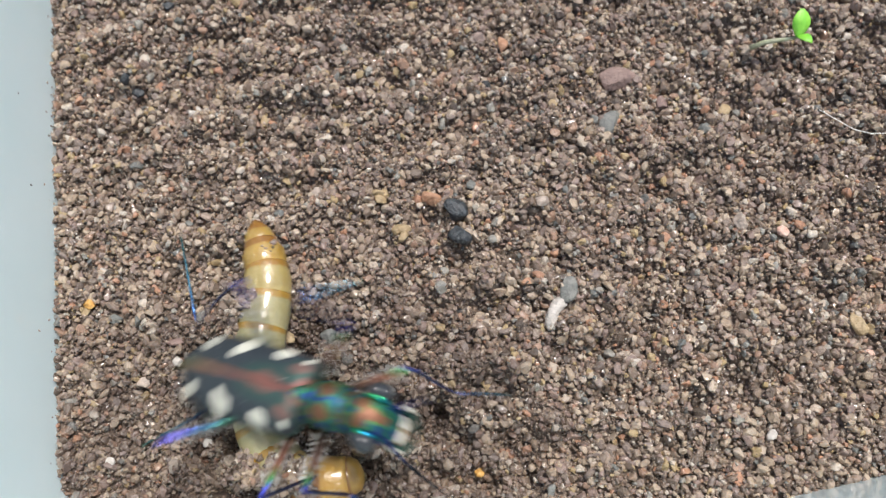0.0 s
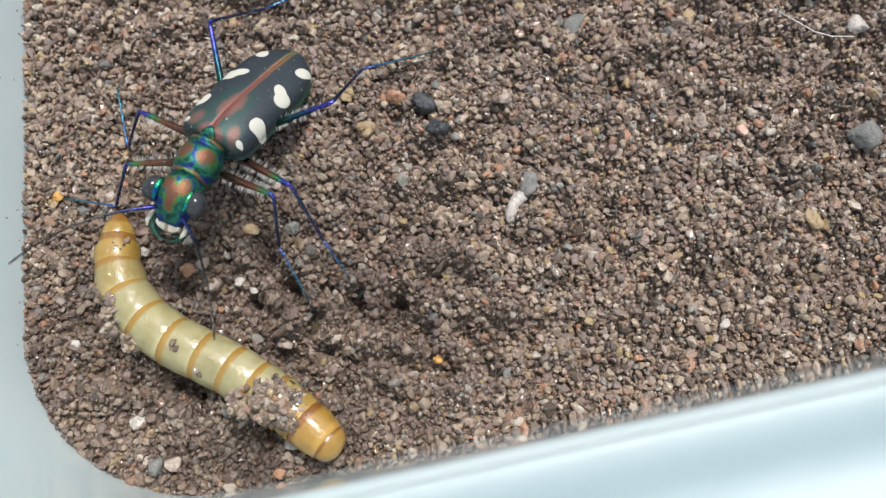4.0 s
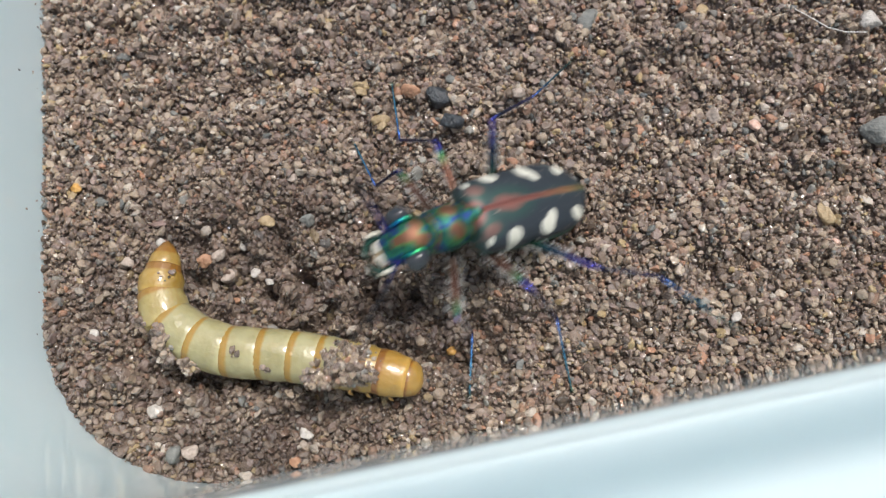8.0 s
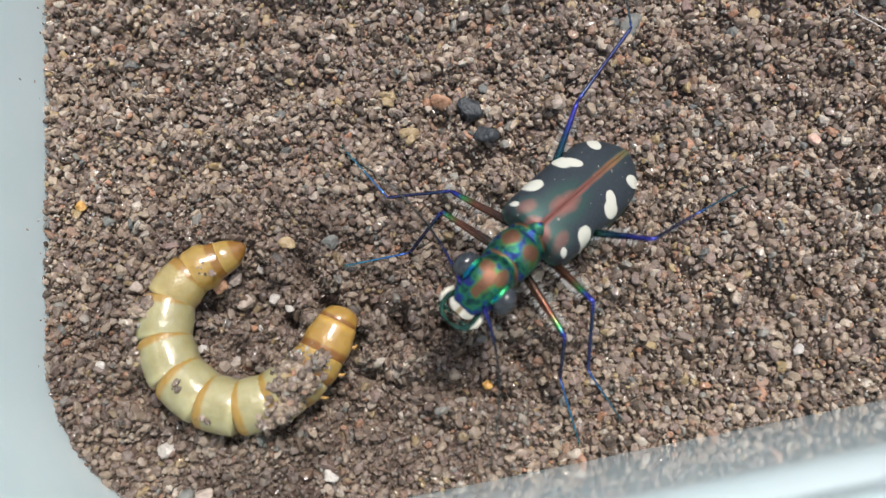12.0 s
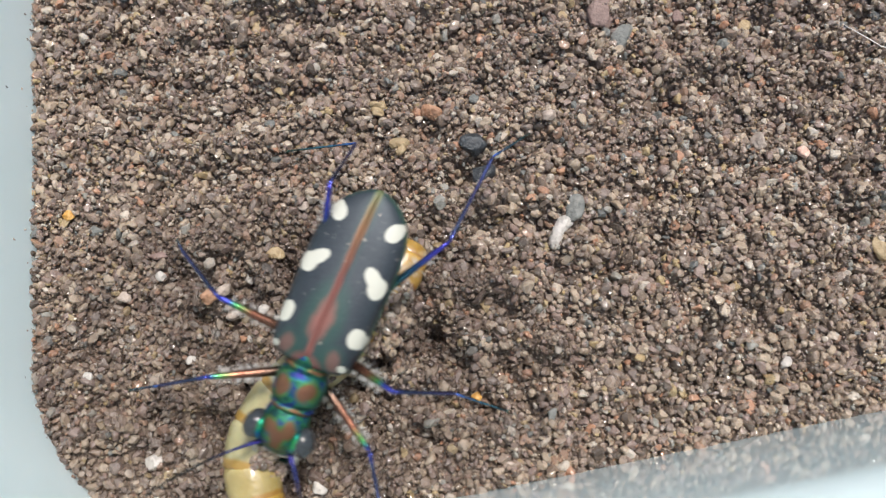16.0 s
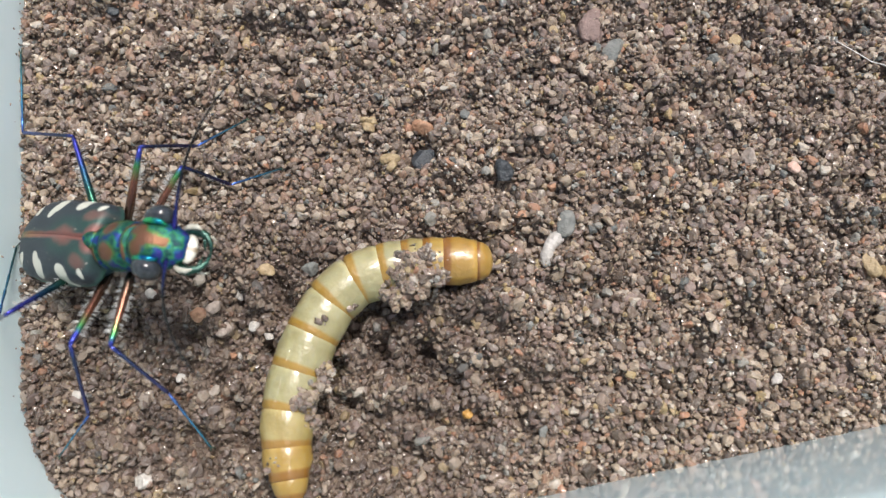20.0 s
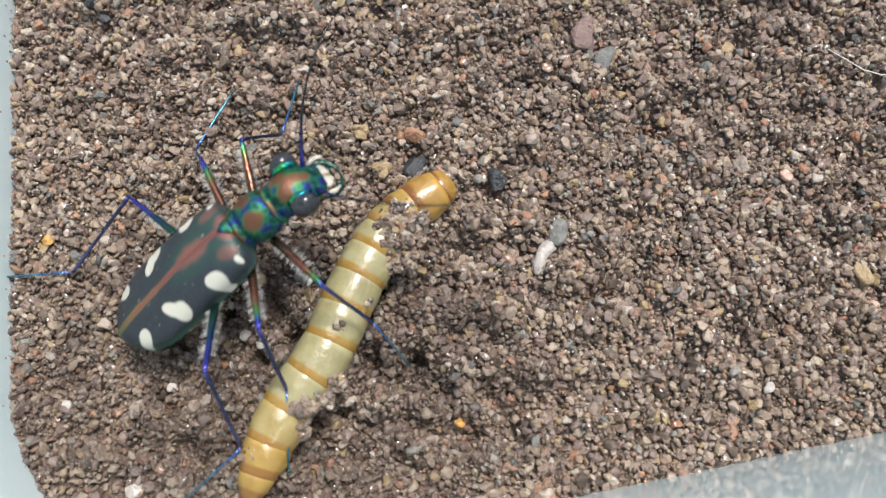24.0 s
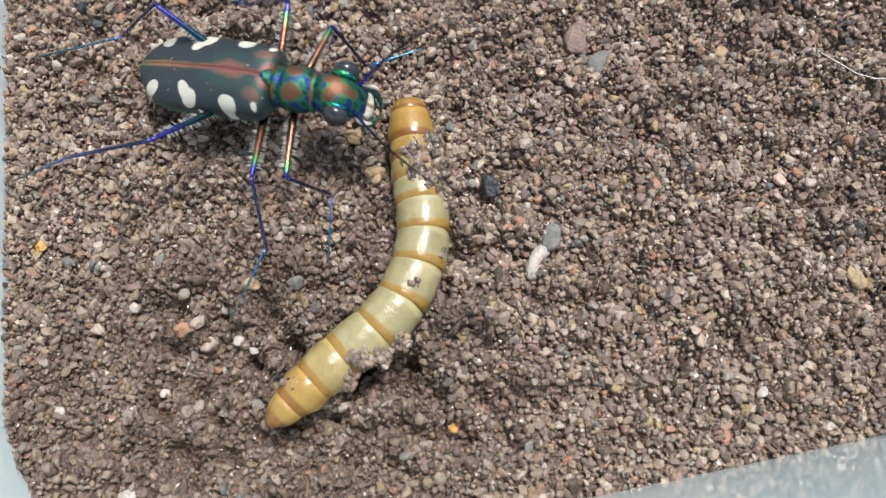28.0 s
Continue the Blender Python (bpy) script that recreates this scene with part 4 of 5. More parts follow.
# ---- movement: stations joined smoothly ----
def smooth(rows, t):
    """The row of numbers at t, by a curve that never overshoots its stations (a bend of monotone cubics)."""
    ts = [r[0] for r in rows]
    v = np.array([r[1:] for r in rows], float)
    if t <= ts[0]:
        return v[0]
    if t >= ts[-1]:
        return v[-1]
    i = max(k for k in range(len(ts)) if ts[k] <= t)
    h = np.diff(ts)
    d = np.diff(v, axis=0) / h[:, None]

    def slope(k):
        if k == 0 or k == len(ts) - 1:
            return 0 * v[0]
        a, b = d[k - 1], d[k]
        return np.where(a * b > 0, 2 * a * b / np.where(a + b == 0, 1, a + b), 0)

    u, s = (t - ts[i]) / h[i], h[i]
    return ((1 + 2 * u) * (1 - u) ** 2) * v[i] + u * (1 - u) ** 2 * s * slope(i) + u * u * (3 - 2 * u) * v[i + 1] + u * u * (u - 1) * s * slope(i + 1)


# the body: time, x, y, z, turn, pitch, roll, nod of the head and its turn
BEETLE_A = [
    (0, -9.89, 1.67, 5.26, -17.6, 20.6, -6.7, 7.5, 1),
    (0.1, -13.3, 0.69, 5.36, 4.5, 17.6, -5.8, 7.8, 1.2),
    (0.2, -13.29, 0.82, 5.46, 10.2, 20.6, -4.9, 8.2, 1.4),
    (0.3, -13.16, 0.72, 5.55, 10.3, 20.2, -4, 8.5, 1.6),
    (0.4, -13.89, -0.11, 5.65, 17.1, 18.1, -3.1, 8.8, 1.8),
    (0.5, -8.52, 2.18, 5.75, 49.9, -0.8, -2.1, 9.1, 2),
    (0.6, -7.89, 3.08, 5.84, 69.8, 14.2, -1.2, 9.4, 2.2),
    (0.7, -8.69, 3.87, 5.94, 94.7, 2.5, -0.3, 9.7, 2.4),
    (0.8, -8.59, 4.07, 6.04, 94.8, 6.3, 0.6, 10, 2.6),
    (0.9, -8.78, 3.81, 6.13, 97.7, 6, 1.5, 10.4, 2.8),
    (1, -8.97, 3.7, 6.23, 96.7, 15.7, 2.4, 10.7, 3),
]
BEETLE_B = [
    (1.1, -8.07, 2.82, 6.07, 118.9, 6.4, 1.9, 10.5, 2.5),
    (1.2, -9.18, 2.65, 5.91, 129.3, 10.5, 1.4, 10.3, 2.1),
    (1.5, -3.48, 5.63, 5.42, 198.5, 20.9, -0.2, 9.8, 0.7),
    (1.8, -2.34, 6.22, 4.94, 200.7, 12.7, -1.7, 9.3, -0.6),
    (1.9, -3.85, 6.04, 4.78, 197.5, 22.9, -2.2, 9.2, -1.1),
    (2, -8.14, 6.92, 4.62, 167.1, 16.6, -2.7, 9, -1.5),
    (2.1, -8.35, 6.63, 4.5, 163.5, 10.8, -3.1, 9.3, -1),
    (2.2, -16.15, 4.82, 4.38, 189.6, 19.9, -3.4, 9.6, -0.5),
    (2.3, -18.03, 4.95, 4.26, 199, 18.1, -3.7, 9.9, 0.1),
    (2.4, -15.81, 4.87, 4.15, 204.2, 24.1, -4, 10.2, 0.6),
    (2.7, -14.16, 4.81, 3.79, 202.3, 24.6, -5, 11.2, 2.2),
]
BEETLE_C = [
    (3, -15.49, 4.98, 3.44, 194.9, 20.5, -6, 12.1, 3.7),
    (3.3, -14.55, 4.49, 3.9, 205.1, 24.9, -4.5, 11.8, 4.3),
    (3.6, -11.44, 10.43, 4.36, 240.9, 19.6, -3, 11.5, 4.9),
    (3.9, -11.16, 10.32, 4.82, 241.2, 18.4, -1.6, 11.3, 5.5),
    (4, -11.82, 10.79, 4.97, 243.1, 18.3, -1.1, 11.2, 5.7),
    (4.2, -11.34, 8.92, 4.96, 249.9, 17.7, -1, 10.8, 5.6),
    (4.5, -11.4, 5.86, 4.95, 275.8, 18.4, -0.9, 10.2, 5.4),
    (6.5, 0.53, 1.93, 4.86, 256.6, 12.9, -0.3, 6.2, 4.4),
    (7, 4.01, 6.45, 4.83, 223.8, 20.4, -0.1, 5.2, 4.1),
    (7.5, -1.52, 2.92, 4.81, 192.2, 24, -1.5, 6.6, 2),
    (7.6, -1.83, 3.99, 4.81, 191.9, 14.5, -1.7, 6.9, 1.6),
]
BEETLE_D = [
    (7.7, -2.52, 3.01, 4.8, 197.1, 2.1, -2, 7.1, 1.2),
    (7.8, -5.37, 0.72, 4.8, 205.1, 2, -2.3, 7.4, 0.8),
    (7.9, -3.35, 2.18, 4.79, 204.2, 6, -2.5, 7.7, 0.4),
    (8, 3.35, 4.74, 4.79, 206.4, 27.2, -2.8, 8, 0),
    (8.1, 4.07, 5.4, 4.8, 207.5, 24.8, -2.9, 8, 0.8),
    (8.2, 4.17, 5.46, 4.8, 208, 23.1, -2.9, 8, 1.6),
    (8.3, 4.09, 5.47, 4.81, 208, 23.2, -3, 7.9, 2.4),
    (8.5, 4.12, 4.25, 4.83, 205.4, 27.7, -3.1, 7.9, 4),
    (9, 3.58, 4.64, 4.88, 212.9, 23.4, -3.4, 7.8, 8.1),
    (9.5, 2.47, 2, 5.12, 221.3, 11.7, -3.7, 5.9, 8.6),
    (10, 2.16, 2.96, 5.35, 221.1, 13.5, -4.1, 3.9, 9.2),
]
BEETLE_E = [
    (10.5, 1.92, 1.39, 5.07, 223, 10.6, -3.4, 2.6, 5.7),
    (11, 4.36, 5.69, 4.78, 226, 19.1, -2.8, 1.4, 2.3),
    (11.5, 4.78, 5.74, 4.78, 223.6, 20.6, -3.9, 1.8, 2.5),
    (12, 4.26, 5.69, 4.77, 226.5, 19.7, -5, 2.3, 2.7),
    (12.5, 4.74, 5.51, 4.85, 221.4, 16.2, -6.4, 4.3, 4.1),
    (12.8, 4.2, 4.99, 4.9, 225.1, 15.1, -7.2, 5.5, 5),
    (12.9, 3.47, 3.94, 4.92, 223.8, 13.2, -7.4, 5.8, 5.3),
    (13, 2.34, 1.61, 4.94, 230.2, 3.6, -7.7, 6.2, 5.6),
    (13.1, 1.45, 1.39, 4.96, 227.4, 6.8, -7.6, 6.2, 5.4),
    (13.2, 4.36, 4.18, 4.99, 230.3, 13.9, -7.4, 6.2, 5.2),
    (13.3, 5.49, 5.54, 5.02, 226.1, 13.4, -7.3, 6.2, 5),
]
BEETLE_F = [
    (13.5, 5.37, 5.49, 5.08, 226.5, 12, -7, 6.2, 4.7),
    (15.5, 2.54, 1.78, 5.64, 197.5, 6.8, -4.2, 6.3, 1.2),
    (15.6, -1.14, 0.37, 5.66, 192.9, 4.2, -4.1, 6.3, 1),
    (15.8, -7.7, -1.38, 5.72, 214.4, -12, -3.8, 6.3, 0.7),
    (15.9, -8.87, 0.37, 5.75, 247.5, -8.6, -3.7, 6.3, 0.5),
    (16, -7.08, 0.08, 5.78, 247.3, -13.3, -3.5, 6.3, 0.3),
    (16.1, -6.64, 0.67, 5.77, 253.9, -12, -4.5, 6, 0.4),
    (16.2, -6, 0.35, 5.77, 251.5, -6.8, -5.6, 5.7, 0.5),
    (16.4, -6.02, 1.31, 5.76, 256.9, -2, -7.6, 5.2, 0.7),
    (16.8, -6.93, 0.65, 5.75, 255.3, 0.2, -11.7, 4.1, 1.1),
    (17, -6.91, 0.49, 5.74, 258.9, -2.5, -13.7, 3.5, 1.3),
]
BEETLE_G = [
    (17.2, -8.76, 1.97, 5.65, 269.7, 3.8, -12.8, 4.3, 0.7),
    (17.6, -11.54, 1.97, 5.47, 289, 21.3, -10.9, 5.9, -0.5),
    (18, -11.65, 2.23, 5.3, 315.1, 22.5, -9, 7.4, -1.7),
    (18.4, -17.08, 1.74, 5.4, 332.6, 27.4, -5.2, 6.7, -1.8),
    (18.8, -15.25, 3.97, 5.5, 328.8, 28.6, -1.4, 5.9, -2),
    (19, -15.5, 3.73, 5.55, 330.6, 28.4, 0.6, 5.6, -2),
    (19.2, -18.29, 4.35, 5.5, 340.1, 24.9, 0.9, 5.3, -0.3),
    (19.6, -18.94, 5.56, 5.38, 348.3, 30.4, 1.6, 4.7, 3),
    (20, -19.54, 5.87, 5.27, 345.5, 32.3, 2.3, 4.2, 6.4),
    (20.4, -15.63, 5.24, 5.15, 350.1, 23.1, 0.5, 5.5, 5.8),
]
BEETLE_H = [
    (20.8, -17.73, 5.79, 5.03, 362.3, 30.2, -1.2, 6.9, 5.2),
    (21, -18.36, 6.12, 4.97, 360.6, 29.9, -2.1, 7.5, 4.9),
    (21.2, -18.12, 5.99, 4.99, 363.3, 29.6, -2.5, 7.5, 4.5),
    (21.5, -16.59, 7.16, 5.01, 373.6, 19.1, -3.1, 7.3, 3.9),
    (23.5, -12.11, 5.68, 5.15, 397.7, 13.6, -7.3, 6.6, 0),
    (23.8, -11.9, 5.43, 5.17, 396.3, 16.1, -8, 6.4, -0.6),
    (24, -12.23, 6.18, 5.18, 395.4, 20.7, -8.4, 6.4, -1),
    (24.1, -11.26, 7.21, 5.2, 395.7, 12.9, -7.5, 6.2, -0.9),
    (24.4, -12.64, 7.52, 5.26, 384.4, 22.4, -5.1, 5.9, -0.5),
    (24.7, -12.54, 7.84, 5.31, 382.5, 21.6, -2.6, 5.5, -0.1),
]
BEETLE_I = [
    (25, -12.79, 8.74, 5.37, 380.3, 21.6, -0.1, 5.1, 0.4),
    (25.3, -12.1, 8.78, 5.18, 374.8, 24.7, -1.6, 7.7, -0.2),
    (25.6, -12.12, 8.93, 4.98, 375.6, 21.2, -3.1, 10.2, -0.7),
    (25.7, -11.91, 10.31, 4.92, 379.2, 14.5, -3.6, 11.1, -0.9),
    (25.8, -11.85, 10.22, 4.85, 376.6, 16.7, -4.1, 11.9, -1.1),
    (25.9, -8.31, 11.45, 4.79, 357.6, 16.7, -4.6, 12.8, -1.2),
    (26, -6.72, 12.57, 4.72, 346.6, 14.8, -5.1, 13.6, -1.4),
    (26.1, -6.06, 12.4, 4.76, 352.6, 8.4, -5.1, 12.8, -1.5),
    (26.2, -9.61, 13.36, 4.79, 361.9, 19.5, -5, 12, -1.5),
    (26.3, -9.49, 13.34, 4.82, 362.2, 18.3, -5, 11.3, -1.6),
]
BEETLE_J = [
    (26.5, -9.9, 12.25, 4.89, 359, 23.7, -4.9, 9.7, -1.7),
    (26.8, -8.14, 13.39, 4.99, 343.9, 1.4, -4.7, 7.3, -1.8),
    (26.9, -11.68, 14.8, 5.02, 353.7, 21.9, -4.7, 6.5, -1.9),
    (27, -13.12, 16.62, 5.06, 356.3, 25.1, -4.6, 5.7, -1.9),
    (27.1, -13.12, 16.62, 5.06, 356.3, 25.1, -4.6, 5.7, -1.9),
    (27.4, -12.98, 15.68, 4.86, 356.8, 23.4, -1.8, 7.6, 0.7),
    (27.7, -12.44, 16.48, 4.71, 361, 20.4, 0.4, 9, 2.6),
    (27.8, -12.45, 16.54, 4.66, 361.2, 20.2, 1.1, 9.5, 3.3),
    (27.9, -11.7, 17.24, 4.61, 350.1, 16.2, 1.8, 10, 3.9),
    (28, -10.96, 17.05, 4.56, 344.5, 12, 2.5, 10.5, 4.5),
]
BEETLE_ROWS = BEETLE_A + BEETLE_B + BEETLE_C + BEETLE_D + BEETLE_E + BEETLE_F + BEETLE_G + BEETLE_H + BEETLE_I + BEETLE_J

# the legs: turn of the thigh outward from straight ahead and its lift, the joint above the foot, and the toe on the sand
THIGH_LEFT_FRONT = [(0, 41, -12), (1, 71, -25), (2, 100, 7), (3, 73, -8), (4, 86, 15), (7, 62, -20), (8, 76, -16), (9, 72, -14), (10, 73, 23), (11, 72, 2), (12, 70, 9), (13, 69, 5), (16, 60, 7), (18, 59, 6), (19, 69, -13), (20, 73, -1), (21, 75, 2), (24, 70, 5), (25, 77, 0), (26, 102, -6), (27, 44, -5), (28, 85, -8)]
ANKLE_LEFT_FRONT = [(2, -11, -1.6, 4.1), (3, -20.5, -2.9, 0.4), (4, -8.9, 4, 2.4), (7, 3, -2.7, 0.9), (9, 1.8, -3.1, 0.5), (10, 4.5, -5.4, 3.9), (11, 4.5, -2.6, 1.6), (12, 4.9, -2, 1.8), (16, -2.4, -8.2, 1.5), (18, -3.9, -0.3, 2.8), (19, -7.1, 4.4, 2.7), (20, -13.2, 9.9, 2.9), (21, -12.8, 12.1, 2.4), (24, -10, 14.7, 2.3), (25, -9.5, 16.1, 2.3), (27, -4.9, 20, 2.5), (28, -5, 21.3, 0.4)]
TOE_LEFT_FRONT = [(0, 3, 2.1), (1, -17.2, 12.3), (2, -11.7, -4.3), (3, -20.5, -7.4), (4, -7.1, 1), (7, 5.3, -5.6), (8, 2.3, -5.5), (9, 2.8, -6.8), (10, 6.3, -6.1), (11, 6.3, -5.8), (12, 6.3, -5.9), (13, 6.6, -6.4), (16, -1.5, -8.5), (17, -2.7, -7.4), (18, 0.1, -1.7), (19, -2.7, 3.8), (20, -10.7, 12.3), (21, -10.1, 15.1), (24, -9.3, 18.3), (25, -8.4, 18.5), (26, -0.8, 22.3), (27, -1.1, 21.8), (28, -1, 21.9)]
THIGH_LEFT_MIDDLE = [(1, 99, -21), (2, 97, 5), (3, 83, -8), (4, 79, 15), (7, 89, 28), (8, 96, 29), (9, 77, 30), (10, 71, 40), (11, 68, 28), (12, 63, 34), (13, 84, 9), (16, 88, 42), (18, 65, 42), (19, 114, 9), (20, 83, 15), (21, 90, 9), (24, 84, 4), (25, 95, 9), (26, 105, 10), (27, 91, 9), (28, 98, 8)]
ANKLE_LEFT_MIDDLE = [(1, -17.6, 1.6, 1.4), (2, -10, -1.7, 0.6), (3, -15.3, -5.4, 0.8), (4, -6, 4.4, 2.1), (7, 8.5, 1.3, 2.1), (9, 6.3, -1.8, 2.4), (10, 6.2, -4.4, 4.7), (11, 7.2, -2.2, 3.1), (12, 7, -2.1, 3.5), (13, 8.6, -4.6, 0.7), (16, -0.1, -2.8, 4.1), (18, -4.8, 6.4, 4.4), (19, -12.2, 10.7, 1), (20, -15.5, 12.4, 2.4), (21, -16.6, 13.3, 0.8), (24, -14.3, 13.9, 0.4), (25, -15.4, 17.4, 2), (26, -6.9, 21.8, 1.8), (27, -10.3, 23.5, 0.6)]
TOE_LEFT_MIDDLE = [(0, -6.5, 9.5), (1, -18.9, 0.3), (2, -9.6, -6), (3, -14.9, -9.7), (4, -3.7, 1.3), (7, 11.5, -1.1), (8, 8.6, -5.1), (9, 7.5, -4.1), (10, 8.3, -5.5), (11, 8.8, -4.6), (12, 8.7, -4.6), (13, 12.1, -4.5), (16, 4, -3.6), (17, 0.7, 1), (18, -2.3, 9.4), (19, -9.9, 14.4), (20, -13.3, 15.9), (21, -13.3, 16.1), (24, -13.8, 18.1), (25, -16.9, 21.3), (26, -7.9, 25.3), (27, -6.4, 25.5), (28, -10.5, 27.3)]
THIGH_LEFT_HIND = [(1, 123, 44), (2, 142, 35), (3, 130, 29), (4, 108, 41), (7, 111, 47), (8, 110, 39), (9, 90, 44), (10, 95, 45), (11, 83, 53), (12, 79, 56), (13, 132, 38), (16, 150, 0), (17, 59, 57), (18, 90, 50), (19, 71, 50), (20, 121, 19), (21, 114, 19), (24, 109, 8), (25, 127, 16), (26, 174, 42), (27, 135, 28), (28, 162, 39)]
ANKLE_LEFT_HIND = [(1, -14.1, -3, 2.5), (2, 2.3, 0, 2.8), (3, -4.4, 1.4, 0.4), (4, -2.5, 15.8, 3), (7, 14.9, 8.4, 3.6), (8, 14.6, 0.7, 2.2), (9, 13.7, 0.8, 3.1), (10, 12.9, 0.5, 4.1), (11, 13.2, 6.8, 3.7), (12, 13, 6.7, 3.9), (13, 13.1, 6.2, 3.8), (16, 2, 10.1, 3.9), (19, -17.4, 11.7, 3.7), (20, -25.4, 15.5, 0.4), (21, -25.8, 14.7, 0.4), (24, -23, 7.3, 0.4), (25, -22.7, 9.7, 0.4), (26, -17.5, 14.6, 2.3), (27, -23.1, 21.4, 0.4), (28, -21, 21.7, 1.8)]
TOE_LEFT_HIND = [(0, -18.4, 12.3), (1, -19.2, -4), (2, 6.6, -0.9), (3, 1.5, -1.4), (4, 0.9, 18.8), (7, 19.8, 10), (8, 19.1, -1.3), (9, 19.3, -1.4), (10, 19.3, -1.5), (11, 18.4, 10.2), (12, 17, 9.6), (13, 17.3, 9.5), (16, 4.4, 13.8), (17, 3.1, 3), (18, -11.6, 18.3), (19, -20.5, 16.8), (20, -28.6, 20.4), (21, -27.8, 20.3), (24, -28.5, 5.5), (25, -27.3, 6.2), (26, -24.1, 14.5), (27, -28.9, 21.7), (28, -26.4, 20.9)]
THIGH_RIGHT_FRONT = [(1, 71, 23), (2, 77, -16), (3, 70, -24), (4, 68, -17), (7, 78, -18), (9, 95, -15), (10, 108, -15), (11, 91, -22), (12, 93, -26), (13, 109, -40), (16, 64, 21), (17, 80, -39), (18, 61, -15), (19, 70, 10), (21, 81, -1), (24, 76, -4), (25, 82, 12), (26, 81, 33), (27, 72, -2), (28, 77, 2)]
ANKLE_RIGHT_FRONT = [(1, -3, 8.3, 4.1), (4, -20.3, 7.7, 1), (7, -4.7, 6, 0.8), (9, -3.1, 7.4, 0.5), (10, -4.6, 6.6, 0.9), (11, -3.4, 5.5, 0.4), (12, -3.6, 5.2, 0.4), (16, -16.4, -2.7, 3.5), (17, -16.2, -2.7, 2.2), (18, -11.6, -7, 2.6), (19, -13.6, -4.2, 3.8), (21, -13.2, -0.2, 2.5), (24, -3.6, 3, 3.1), (25, -6, 5, 3.1), (26, -4.1, 5.9, 3.7), (27, -7.1, 10.9, 3), (28, -7.9, 10.9, 0.4)]
TOE_RIGHT_FRONT = [(0, -4, -5), (1, -2.1, 8.3), (2, -11.7, 17.6), (3, -23.8, 8.1), (4, -23.8, 7.9), (7, -6.7, 6.9), (8, -5.7, 11.5), (9, -6.7, 8.6), (10, -6.4, 9.8), (11, -7.1, 4.4), (12, -7.5, 4.3), (13, -4.9, 0.9), (16, -20, -2.7), (17, -20.7, -3.1), (18, -12.5, -7.3), (19, -14, -6.4), (20, -12.3, -5.6), (21, -11.2, -4.9), (24, -0.1, -0.8), (25, -2.5, 1.7), (26, -2.2, 0.6), (27, -4.9, 9.1), (28, -6.6, 7.4)]
THIGH_RIGHT_MIDDLE = [(0, 83, 16), (1, 101, 15), (2, 93, -1), (3, 78, -17), (4, 88, -2), (7, 87, -16), (8, 97, -1), (9, 101, -8), (10, 112, -8), (11, 86, -20), (12, 89, -26), (13, 102, -21), (16, 96, 17), (17, 84, -16), (18, 96, -1), (19, 66, 18), (21, 83, 20), (24, 99, 19), (25, 99, 2), (26, 108, -7), (27, 95, -19), (28, 76, 11)]
ANKLE_RIGHT_MIDDLE = [(1, -0.1, 4, 3.2), (3, -21.3, 12.6, 0.4), (4, -20, 11.6, 0.5), (7, -3.6, 9.2, 0.4), (9, -2.2, 12.1, 0.8), (10, -2.1, 10.5, 0.6), (11, -4.7, 9.4, 0.4), (12, -4.6, 9.4, 0.4), (13, -5, 8.7, 2), (16, -15.5, 4.9, 5.3), (18, -17.7, -4, 1.7), (19, -16.6, -5.5, 4.4), (21, -17.4, -2.5, 3.1), (24, -8.6, -1.7, 3.5), (25, -9.7, -0.2, 2), (26, -10.2, 4.7, 0.4), (27, -11, 7.8, 0.4), (28, -10.6, 7.5, 1.8)]
TOE_RIGHT_MIDDLE = [(0, -11.5, -5.7), (1, 2.8, 3.3), (2, -5.4, 16.2), (3, -20.8, 16.5), (4, -21.1, 15.8), (7, -7.9, 9), (8, -3.2, 15.8), (9, -3.2, 15.8), (10, -3.6, 17.5), (11, -7.8, 12.5), (12, -8.1, 12.1), (13, -7.2, 11.7), (16, -17.2, 6.4), (17, -20.3, -3), (18, -21.5, -4.2), (19, -19.9, -7), (20, -22, -5.4), (21, -18.1, -6.3), (24, -8.3, -5.5), (25, -10.5, -5.3), (26, -12.1, -0.3), (27, -11.7, 3.4), (28, -12.1, 3.8)]
THIGH_RIGHT_HIND = [(0, 133, 31), (2, 124, 19), (3, 136, 23), (4, 136, 28), (7, 125, 26), (8, 65, 57), (9, 124, 6), (10, 133, 17), (11, 137, 32), (13, 161, 27), (17, 168, 17), (18, 133, 21), (19, 78, 51), (20, 58, 46), (21, 79, 46), (24, 101, 32), (25, 114, 33), (26, 131, 14), (27, 92, 40), (28, 105, 41)]
ANKLE_RIGHT_HIND = [(2, 2, 11.4, 0.4), (3, -5.7, 13.2, 0.8), (4, -11.3, 22, 0.8), (7, 6.9, 17.9, 1.1), (8, 6.2, 12.6, 4), (9, 7.8, 15.6, 0.4), (10, 7, 13.9, 1.8), (11, 8.3, 17.7, 2.6), (13, 7.6, 14, 6), (17, -6.7, 12.7, 3.4), (18, -22.3, 4.6, 0.4), (19, -23.9, 2.6, 4), (20, -25.2, 3, 3.3), (21, -24.6, 2, 2.9), (24, -12.9, -4.9, 2.8), (25, -18.8, -2.7, 4.6), (26, -18.1, 5.9, 1.1), (27, -20.4, 11.8, 2.5), (28, -21.5, 12.3, 4.5)]
